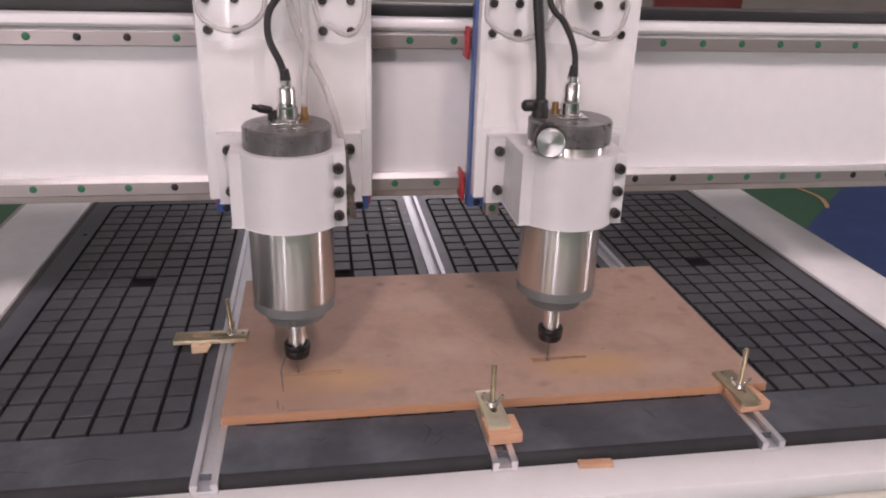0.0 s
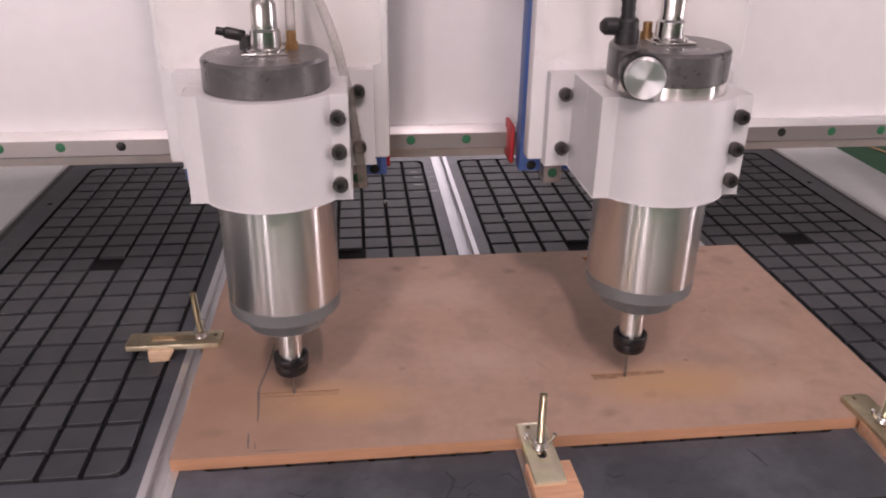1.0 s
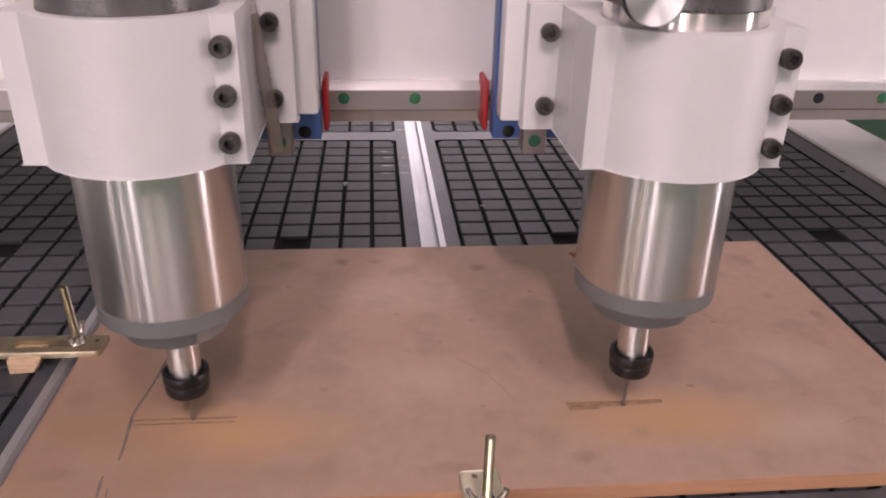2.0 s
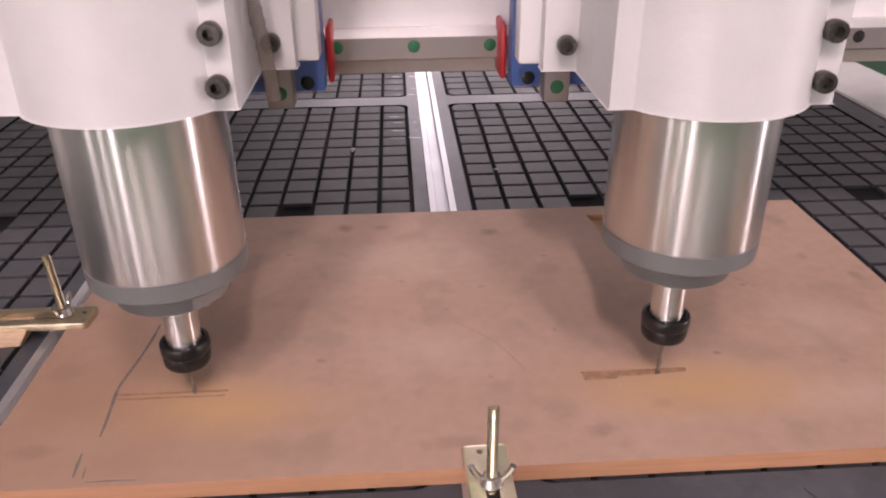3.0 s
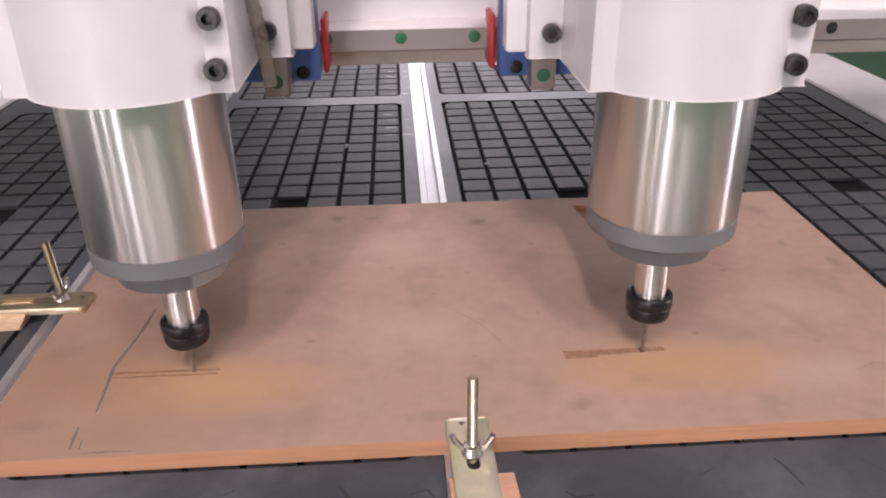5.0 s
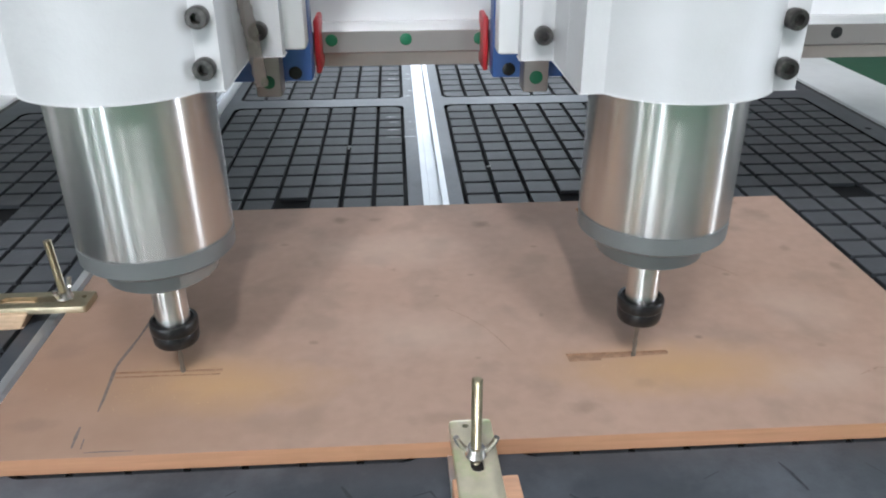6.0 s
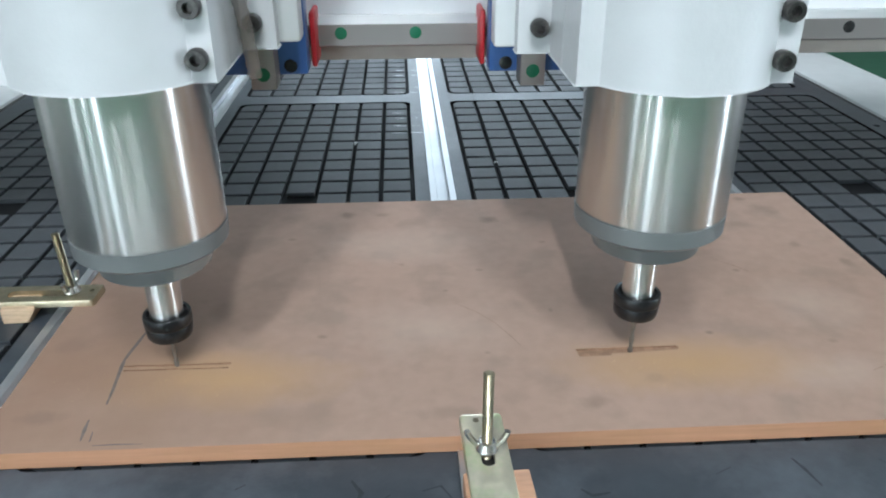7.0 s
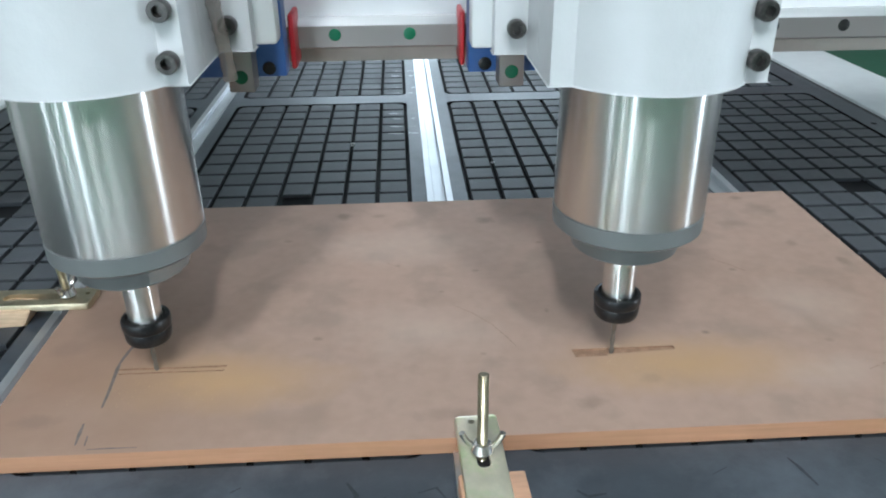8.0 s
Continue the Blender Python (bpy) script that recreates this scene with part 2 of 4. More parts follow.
ROOF = material("roof_sheet", (0.55, 0.56, 0.57), 0.6, vary=0.04, scale=3, bump=0.05, dirt=(0.42, 0.42, 0.42), dirt_scale=0.5, dirt_amount=0.4)
MAROON = material("maroon_paint", (0.22, 0.04, 0.035), 0.45, vary=0.06, bump=0.05)


def clear_hose(name, colour, weight):
    mat = bpy.data.materials.new(name)
    mat.use_nodes = True
    nt = mat.node_tree
    b = nt.nodes["Principled BSDF"]
    b.inputs["Base Color"].default_value = (*colour, 1)
    b.inputs["Roughness"].default_value, b.inputs["Alpha"].default_value = 0.22, weight
    n = nt.nodes.new("ShaderNodeTexNoise")
    n.inputs["Scale"].default_value = 60
    r = nt.nodes.new("ShaderNodeMapRange")
    r.inputs[3].default_value, r.inputs[4].default_value = weight * 0.6, min(1, weight * 1.4)
    nt.links.new(n.outputs[0], r.inputs[0])
    nt.links.new(r.outputs[0], b.inputs["Alpha"])
    return mat


HOSE = clear_hose("clear_hose", (0.52, 0.50, 0.48), 0.55)
OLDHOSE = clear_hose("dusty_clear_hose", (0.27, 0.225, 0.19), 0.46)
TAPE = clear_hose("clear_tape", (0.55, 0.50, 0.46), 0.45)
FILM = clear_hose("clear_film", (0.86, 0.81, 0.74), 0.15)


def board_material():
    """Fibreboard face: mottled brown, water rings and stains, dust thrown out along the two cuts."""
    mat = material("fibreboard_face", (0.398, 0.265, 0.201), 0.62, vary=0.05, scale=90, bump=0.05, bump_scale=400, dirt=(0.495, 0.333, 0.260), dirt_scale=7, dirt_amount=0.55)
    nt = mat.node_tree
    b = nt.nodes["Principled BSDF"]
    base = b.inputs["Base Color"].links[0].from_socket
    tc = nt.nodes.new("ShaderNodeTexCoord")

    def over(colour, factor):
        nonlocal base
        m = nt.nodes.new("ShaderNodeMix")
        m.data_type = "RGBA"
        m.inputs[7].default_value = (*colour, 1)
        nt.links.new(factor, m.inputs[0])
        nt.links.new(base, m.inputs[6])
        base = m.outputs[2]

    def blotch(x, y, sx, sy, amount, wobble=0.35, scale=40, inner=0.35):
        mp = nt.nodes.new("ShaderNodeMapping")
        mp.vector_type = "TEXTURE"
        mp.inputs["Location"].default_value, mp.inputs["Scale"].default_value = (x, y, 0.8135), (sx, sy, 1)
        nt.links.new(tc.outputs["Object"], mp.inputs[0])
        ln = nt.nodes.new("ShaderNodeVectorMath")
        ln.operation = "LENGTH"
        nt.links.new(mp.outputs[0], ln.inputs[0])
        ns = nt.nodes.new("ShaderNodeTexNoise")
        ns.inputs["Scale"].default_value, ns.inputs["Detail"].default_value = scale, 5
        nt.links.new(tc.outputs["Object"], ns.inputs["Vector"])
        ad = nt.nodes.new("ShaderNodeMath")
        ad.operation = "MULTIPLY_ADD"
        ad.inputs[1].default_value = wobble * 2
        nt.links.new(ns.outputs[0], ad.inputs[0])
        nt.links.new(ln.outputs["Value"], ad.inputs[2])
        mr = nt.nodes.new("ShaderNodeMapRange")
        mr.inputs[1].default_value, mr.inputs[2].default_value = 1 + wobble, inner + wobble
        mr.inputs[3].default_value, mr.inputs[4].default_value = 0, amount
        nt.links.new(ad.outputs[0], mr.inputs[0])
        return mr.outputs[0]

    streak = nt.nodes.new("ShaderNodeTexNoise")
    streak.inputs["Scale"].default_value, streak.inputs["Detail"].default_value = 22, 6
    nt.links.new(tc.outputs["Object"], streak.inputs["Vector"])
    sr = nt.nodes.new("ShaderNodeMapRange")
    sr.inputs[1].default_value, sr.inputs[2].default_value, sr.inputs[4].default_value = 0.54, 0.68, 0.5
    nt.links.new(streak.outputs[0], sr.inputs[0])
    over((0.29, 0.205, 0.16), sr.outputs[0])
    # dust blown out along the cuts
    over((0.43, 0.262, 0.145), blotch(-0.225, -0.368, 0.120, 0.062, 0.6, 0.35, 30, 0.0))
    over((0.43, 0.262, 0.145), blotch(0.130, -0.372, 0.090, 0.045, 0.35, 0.35, 30, 0.0))
    over((0.50, 0.305, 0.152), blotch(0.170, -0.384, 0.110, 0.045, 0.85, 0.3, 45, 0.1))
    over((0.50, 0.305, 0.152), blotch(-0.180, -0.384, 0.100, 0.042, 0.85, 0.3, 45, 0.1))
    # darker brown blotches over the left end of the sheet
    over((0.290, 0.165, 0.105), blotch(-0.310, -0.370, 0.130, 0.165, 0.75, 0.5, 14, 0.0))
    over((0.310, 0.185, 0.120), blotch(-0.240, -0.435, 0.150, 0.055, 0.55, 0.5, 20, 0.0))
    # dark spots and hand stains: x, y, size, amount
    for x, y, sx, sy, a in ((0.043, -0.114, 0.013, 0.013, 0.8), (-0.108, -0.094, 0.012, 0.012, 0.7), (-0.07, -0.095, 0.012, 0.008, 0.5), (0.197, -0.342, 0.005, 0.005, 0.8),
                            (-0.012, -0.262, 0.004, 0.003, 0.6), (0.022, -0.225, 0.006, 0.003, 0.6), (0.33, -0.075, 0.012, 0.008, 0.7), (0.345, -0.105, 0.02, 0.02, 0.4),
                            (0.372, -0.23, 0.010, 0.014, 0.6), (-0.115, -0.33, 0.006, 0.004, 0.6), (0.085, -0.425, 0.016, 0.010, 0.5), (0.06, -0.405, 0.02, 0.02, 0.22),
                            (0.135, -0.40, 0.012, 0.010, 0.2), (-0.30, -0.42, 0.025, 0.012, 0.4), (-0.31, -0.33, 0.02, 0.02, 0.3), (-0.12, -0.40, 0.03, 0.015, 0.15),
                            (0.30, -0.14, 0.02, 0.012, 0.35), (-0.02, -0.43, 0.03, 0.012, 0.3), (0.09, -0.17, 0.005, 0.003, 0.6), (-0.05, -0.21, 0.004, 0.004, 0.5), (0.075, -0.30, 0.003, 0.006, 0.5),
                            (0.26, -0.24, 0.005, 0.004, 0.6), (0.34, -0.19, 0.008, 0.010, 0.5), (-0.16, -0.15, 0.006, 0.004, 0.5), (0.015, -0.36, 0.004, 0.003, 0.5), (0.29, -0.36, 0.006, 0.005, 0.4)):
        over((0.17, 0.115, 0.09), blotch(x, y, sx * 0.85, sy * 0.8, a * 0.75, 0.55, 110))
    # pale rubbed patches
    for x, y, sx, sy in ((0.27, -0.40, 0.05, 0.03), (-0.03, -0.32, 0.08, 0.05), (0.30, -0.30, 0.05, 0.05), (-0.05, -0.17, 0.09, 0.05)):
        over((0.52, 0.40, 0.325), blotch(x, y, sx, sy, 0.45, 0.5, 30, 0.0))
    nt.links.new(base, b.inputs["Base Color"])
    return mat


BOARD = board_material()
GLOW = material("lit_tube", (0.85, 0.85, 0.82), 0.4, vary=0.0, bump=0.0)
GLOW.node_tree.nodes["Principled BSDF"].inputs["Emission Color"].default_value = (*TUBE, 1)
GLOW.node_tree.nodes["Principled BSDF"].inputs["Emission Strength"].default_value = 5


# ---- mesh helpers ----
def part(name, bm, mat, parent=None, label="", angle=35, mats=()):
    me = bpy.data.meshes.new(name)
    bmesh.ops.recalc_face_normals(bm, faces=bm.faces)
    bm.to_mesh(me)
    bm.free()
    me.materials.append(mat)
    for m in mats:
        me.materials.append(m)
    me.shade_smooth()
    me.set_sharp_from_angle(angle=radians(angle))
    ob = new(name, me)
    ob.parent = parent
    if label:
        tagged(ob, label)
    return ob


def holder(name, at=(0, 0, 0)):
    ob = new(name)
    ob.location = at
    ob.empty_display_size = 0.05
    return ob


def add_box(bm, x0, x1, y0, y1, z0, z1, bevel=0.0, segments=2):
    vs = bmesh.ops.create_cube(bm, size=1)["verts"]
    for v in vs:
        v.co = Vector(((x0 + x1) / 2 + v.co.x * (x1 - x0), (y0 + y1) / 2 + v.co.y * (y1 - y0), (z0 + z1) / 2 + v.co.z * (z1 - z0)))
    if bevel:
        edges = list({e for v in vs for e in v.link_edges})
        bmesh.ops.bevel(bm, geom=edges, offset=bevel, segments=segments, profile=0.5, affect="EDGES")
    return bm


def box(x0, x1, y0, y1, z0, z1, bevel=0.0, segments=2):
    return add_box(bmesh.new(), x0, x1, y0, y1, z0, z1, bevel, segments)


def lathe(profile, m=None, seg=48, bm=None):
    """Turn (radius, height) pairs round z; m places it."""
    bm = bm or bmesh.new()
    rings = []
    for r, z in profile:
        if r < 1e-6:
            rings.append([bm.verts.new((0, 0, z))])
        else:
            rings.append([bm.verts.new((r * math.cos(2 * math.pi * i / seg), r * math.sin(2 * math.pi * i / seg), z)) for i in range(seg)])
    made = [v for ring in rings for v in ring]
    for a, b in zip(rings, rings[1:]):
        for i in range(seg):
            j = (i + 1) % seg
            loop = [a[i % len(a)], a[j % len(a)], b[j % len(b)], b[i % len(b)]]
            loop = list(dict.fromkeys(loop))
            if len(loop) > 2:
                bm.faces.new(loop)
    for ring in (rings[0], rings[-1]):
        if len(ring) > 2:
            bm.faces.new(ring)
    if m is not None:
        bmesh.ops.transform(bm, matrix=m, verts=made)
    return bm


def tube(points, r, seg=12, ribs=0.0, steps=10, bm=None):
    """Sweep a circle along a smooth line through points; ribs ripples the radius."""
    pts = [Vector(p) for p in points]
    line = []
    for i in range(len(pts) - 1):
        p0, p1, p2, p3 = pts[max(i - 1, 0)], pts[i], pts[i + 1], pts[min(i + 2, len(pts) - 1)]
        for k in range(steps):
            t = k / steps
            line.append(0.5 * ((2 * p1) + (p2 - p0) * t + (2 * p0 - 5 * p1 + 4 * p2 - p3) * t * t + (3 * p1 - p0 - 3 * p2 + p3) * t ** 3))
    line.append(pts[-1])
    bm = bm or bmesh.new()
    side, rings = None, []
    for i, p in enumerate(line):
        d = (line[min(i + 1, len(line) - 1)] - line[max(i - 1, 0)]).normalized()
        if side is None:
            side = d.orthogonal().normalized()
        side = (side - d * side.dot(d)).normalized()
        up = d.cross(side)
        rr = r * (1 + (ribs if i % 2 else -ribs))
        rings.append([bm.verts.new(p + rr * (math.cos(2 * math.pi * k / seg) * side + math.sin(2 * math.pi * k / seg) * up)) for k in range(seg)])
    for a, b in zip(rings, rings[1:]):
        for k in range(seg):
            bm.faces.new((a[k], a[(k + 1) % seg], b[(k + 1) % seg], b[k]))
    bm.faces.new(rings[0])
    bm.faces.new(rings[-1])
    return bm


def prism(loop, z0, z1, bm=None, bevel=0.0):
    """Extrude a flat outline (x, y) from z0 to z1."""
    bm = bm or bmesh.new()
    lo, hi = [bm.verts.new((x, y, z0)) for x, y in loop], [bm.verts.new((x, y, z1)) for x, y in loop]
    bm.faces.new(lo)
    bm.faces.new(hi)
    for i in range(len(loop)):
        j = (i + 1) % len(loop)
        bm.faces.new((lo[i], lo[j], hi[j], hi[i]))
    if bevel:
        bm.normal_update()
        edges = [e for e in bm.edges if abs(e.verts[0].co.z - e.verts[1].co.z) < 1e-6]
        bmesh.ops.bevel(bm, geom=edges, offset=bevel, segments=2, profile=0.5, affect="EDGES")
    return bm


def pierced(outer, holes, z0, z1, depths, wall_mat=0, floor_mat=0, edge_mat=0):
    """A slab with pockets: outer and holes are outlines (x, y); each pocket goes down to its own depth."""
    bm = bmesh.new()

    def ring(loop, z):
        return [bm.verts.new((x, y, z)) for x, y in loop]

    top = ring(outer, z1)
    edges = [bm.edges.new((top[i], top[(i + 1) % len(top)])) for i in range(len(top))]
    rims = []
    for h in holes:
        rim = ring(h, z1)
        rims.append(rim)
        edges += [bm.edges.new((rim[i], rim[(i + 1) % len(rim)])) for i in range(len(rim))]
    bmesh.ops.triangle_fill(bm, edges=edges, use_beauty=True, use_dissolve=False, normal=(0, 0, 1))
    low = ring(outer, z0)
    bm.faces.new(low)
    for i in range(len(top)):
        j = (i + 1) % len(top)
        bm.faces.new((low[i], low[j], top[j], top[i])).material_index = edge_mat
    walls = wall_mat if isinstance(wall_mat, tuple) else (wall_mat,) * len(holes)
    floors = floor_mat if isinstance(floor_mat, tuple) else (floor_mat,) * len(holes)
    for h, rim, d, mat_i, wall_i in zip(holes, rims, depths, floors, walls):
        base = ring(h, d)
        bm.faces.new(base).material_index = mat_i
        for i in range(len(rim)):
            j = (i + 1) % len(rim)
            bm.faces.new((base[i], base[j], rim[j], rim[i])).material_index = wall_i
    return bm


def rounded(x0, x1, y0, y1, r, n=4):
    out = []
    for cx, cy, a0 in ((x1 - r, y1 - r, 0), (x0 + r, y1 - r, 90), (x0 + r, y0 + r, 180), (x1 - r, y0 + r, 270)):
        out += [(cx + r * math.cos(radians(a0 + 90 * i / n)), cy + r * math.sin(radians(a0 + 90 * i / n))) for i in range(n + 1)]
    return out


def facing(x, y, z):
    """A pose that turns local z to -y, towards the front of the machine."""
    return pose(x, y, z, 90, 0, 0)


def cap_screw(name, x, y, z, parent, r=0.0064, h=0.0085, mat=None):
    """A socket-head cap screw whose head stands out towards the front."""
    s = r * 0.5
    prof = [(r * 0.97, 0), (r, 0.001), (r, h - 0.0012), (r * 0.90, h), (s, h), (s * 0.96, h - 0.005), (0, h - 0.005)]
    return part(name, lathe(prof, facing(x, y, z), 24), mat or BOLT, parent, angle=30)


# ---- hall ----
def wall(name, x0, x1, y0, y1, holes=()):
    """A wall with its openings (along, width, sill, head) cut through."""
    along_y = (y1 - y0) > (x1 - x0)
    a0, a1 = (y0, y1) if along_y else (x0, x1)
    cuts = sorted({a0, a1, *[h[0] - h[1] / 2 for h in holes], *[h[0] + h[1] / 2 for h in holes]})
    bm = bmesh.new()
    for p, q in zip(cuts, cuts[1:]):
        hole = [h for h in holes if abs(h[0] - (p + q) / 2) < h[1] / 2]
        for z0, z1 in ([(0, hole[0][2]), (hole[0][3], HALL_H)] if hole else [(0, HALL_H)]):
            add_box(bm, *((x0, x1, p, q) if along_y else (p, q, y0, y1)), z0, z1)
    return tagged(part(name, bm, PLASTER), "cream plastered factory wall", "wall", kind="structure")


tagged(part("floor", box(HALL_X0, HALL_X1, HALL_Y0, HALL_Y1, -0.2, 0.0), FLOORG), "glossy green painted concrete factory floor", "floor", kind="structure")
tagged(part("floor_zone", prism([(1.05, 0.882), (3.75, 3.556), (7.9, 3.556), (7.9, 0.6), (1.05, 0.6)], 0.001, 0.004), FLOORB), "blue painted floor area beside the machine", "floor", kind="structure")
tagged(part("floor_line", prism([(2.590, 2.40), (2.615, 2.40), (2.648, 2.456), (2.682, 2.55), (2.685, 2.62), (2.665, 2.72), (2.64, 2.80), (2.62, 2.80), (2.645, 2.71), (2.662, 2.62), (2.660, 2.56), (2.625, 2.465)], 0.0045, 0.0065), LINE), "worn tan line on the green floor", "floor line", kind="structure")
wall("wall_west", HALL_X0 - 0.2, HALL_X0, HALL_Y0, HALL_Y1, [(w[1], w[2], w[3], w[4]) for w in SIDE_SLITS if w[0] < 0])
wall("wall_east", HALL_X1, HALL_X1 + 0.2, HALL_Y0, HALL_Y1, [(w[1], w[2], w[3], w[4]) for w in SIDE_SLITS if w[0] > 0])
wall("wall_north", HALL_X0, HALL_X1, HALL_Y1, HALL_Y1 + 0.2, [FAR])
wall("wall_south", HALL_X0, HALL_X1, HALL_Y0 - 0.2, HALL_Y0, [b[:4] for b in BACK])
roof = bmesh.new()
cuts_x = sorted({HALL_X0 - 0.2, HALL_X1 + 0.2, *[q[0] - q[2] / 2 for q in ROOF_FILLS], *[q[0] + q[2] / 2 for q in ROOF_FILLS]})
for x0, x1 in zip(cuts_x, cuts_x[1:]):
    over_strip = [q for q in ROOF_FILLS if abs(q[0] - (x0 + x1) / 2) < q[2] / 2]
    spans = [(HALL_Y0 - 0.2, over_strip[0][1] - over_strip[0][3] / 2), (over_strip[0][1] + over_strip[0][3] / 2, HALL_Y1 + 0.2)] if over_strip else [(HALL_Y0 - 0.2, HALL_Y1 + 0.2)]
    for y0, y1 in spans:
        add_box(roof, x0, x1, y0, y1, HALL_H, HALL_H + 0.15)
tagged(part("ceiling", roof, ROOF), "plain grey sheet factory ceiling with a gap for the added fill lamp", "ceiling", kind="structure")


def tube_fixture(x, y):
    t = holder("ceiling_tube_light", (x, y, HALL_H))
    t.rotation_euler.z = radians(90)
    tagged(t, "white fluorescent batten hanging under the factory ceiling", "ceiling light", "ceiling tubes")
    part("housing", box(-0.75, 0.75, -0.10, 0.10, -0.60, -0.55, 0.01), WHITE, t)
    for s in (-0.045, 0.045):
        part("tube", tube([(-0.70, s, -0.625), (0, s, -0.625), (0.70, s, -0.625)], 0.013, 10, steps=2), GLOW, t, "lit fluorescent tube")
    for s in (-0.6, 0.6):
        part("hanger", tube([(s, 0, -0.56), (s, 0, -0.3), (s, 0, 0)], 0.006, 6, steps=1), BLACK, t)


for tx, ty, watts in TUBES:
    tube_fixture(tx, ty)

# ---- machine table ----
BED_Z = 0.80
PX, PY = 0.0385, 0.84050 / 22        # pitch of the grooves across and along
PANEL_X = [(-0.6425, -0.373), (-0.305, -0.0355), (0.0355, 0.305), (0.373, 0.6425)]
PANEL_Y = [(-0.4555, 0.385), (0.435, 1.2755)]
SLOTS = (-0.34, 0.0, 0.34)
G = 0.0054                            # width of a groove

table = holder("machine_table", (0, 0.7, 0))
tagged(table, "long black grooved vacuum table in a white steel frame", "machine table")
table_at = Matrix.Translation((0, -0.7, 0))


def on_table(name, bm, mat, label="", mats=(), parent=None):
    bmesh.ops.transform(bm, matrix=table_at, verts=bm.verts)
    return part(name, bm, mat, parent or table, label, mats=mats)


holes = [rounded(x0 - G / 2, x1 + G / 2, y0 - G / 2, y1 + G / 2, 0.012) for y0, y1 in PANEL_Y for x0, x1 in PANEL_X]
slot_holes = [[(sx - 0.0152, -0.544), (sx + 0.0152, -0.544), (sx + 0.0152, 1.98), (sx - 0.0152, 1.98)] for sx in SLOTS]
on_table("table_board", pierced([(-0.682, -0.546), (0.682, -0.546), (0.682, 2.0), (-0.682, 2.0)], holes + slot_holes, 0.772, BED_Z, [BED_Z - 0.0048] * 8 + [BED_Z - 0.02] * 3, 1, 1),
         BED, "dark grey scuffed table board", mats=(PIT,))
lip = bmesh.new()
lip_profile = [(-0.5461, 0.7995), (-0.5490, 0.7985), (-0.5530, 0.7950), (-0.5550, 0.7900), (-0.5552, 0.772), (-0.5461, 0.772)]
for x0, x1 in ((-0.682, -0.356), (-0.324, -0.016), (0.016, 0.324), (0.356, 0.682)):
    a = [lip.verts.new((x0, y, z)) for y, z in lip_profile]
    b = [lip.verts.new((x1, y, z)) for y, z in lip_profile]
    lip.faces.new(a), lip.faces.new(b)
    for i in range(len(a)):
        j = (i + 1) % len(a)
        lip.faces.new((a[i], a[j], b[j], b[i]))
on_table("rounded_edge", lip, EDGING, "black rounded front edge")


def pad_mesh(bm, ax, bx, ay, by, corner=None):
    """One raised square; an outer corner of the panel is rounded off."""
    loop = [(ax, ay), (bx, ay), (bx, by), (ax, by)]
    if corner is not None:
        c = Vector(loop[corner])
        p, n = Vector(loop[corner - 1]), Vector(loop[(corner + 1) % 4])
        r = 0.011
        u, v = c + (p - c).normalized() * r, c + (n - c).normalized() * r
        mid = c + ((p - c).normalized() + (n - c).normalized()) * r * 0.3
        loop[corner:corner + 1] = [tuple(u), tuple(mid), tuple(v)]
    e = 0.0006
    cx, cy = (ax + bx) / 2, (ay + by) / 2
    low = [bm.verts.new((x, y, BED_Z - 0.0049)) for x, y in loop]
    mid_r = [bm.verts.new((x, y, BED_Z - e)) for x, y in loop]
    top = [bm.verts.new((x + (e if x < cx else -e), y + (e if y < cy else -e), BED_Z)) for x, y in loop]
    for lo, hi in ((low, mid_r), (mid_r, top)):
        for k in range(len(loop)):
            m = (k + 1) % len(loop)
            bm.faces.new((lo[k], lo[m], hi[m], hi[k]))
    bm.faces.new(top)


CORNERS = {(0, 0): 0, (6, 0): 1, (6, 21): 2, (0, 21): 3}


def panel(x0, y0):
    """A panel's squares, joined; the square behind the middle is left out, a black port."""
    bm = bmesh.new()
    for i in range(7):
        for j in range(22):
            if (i, j) != (3, 11):
                pad_mesh(bm, x0 + i * PX + G / 2, x0 + (i + 1) * PX - G / 2, y0 + j * PY + G / 2, y0 + (j + 1) * PY - G / 2, CORNERS.get((i, j)))
    return tagged(on_table("grooved_panel", bm, PAD, "dark grey squares between black grooves"), kind="stuff")


for y0, y1 in PANEL_Y:
    for x0, x1 in PANEL_X:
        if y0 > 0 or abs(x0 + x1) > 0.5:
            panel(x0, y0)

for sx in SLOTS:
    prof = [(-0.015, 0.789), (0.015, 0.789), (0.015, 0.8012), (0.0076, 0.8012), (0.0070, 0.8002), (0.0070, 0.7955), (0.0084, 0.7950), (0.0084, 0.7925), (-0.0084, 0.7925), (-0.0084, 0.7950),
            (-0.0070, 0.7955), (-0.0070, 0.8002), (-0.0076, 0.8012), (-0.015, 0.8012)]
    bm = bmesh.new()
    a, b = [bm.verts.new((sx + x, -0.5650, z)) for x, z in prof], [bm.verts.new((sx + x, 1.97, z)) for x, z in prof]
    bm.faces.new(a), bm.faces.new(b)
    for i in range(len(a)):
        j = (i + 1) % len(a)
        bm.faces.new((a[i], a[j], b[j], b[i]))
    on_table("clamping_slot", bm, ALU, "bright aluminium clamping slot set in the table")

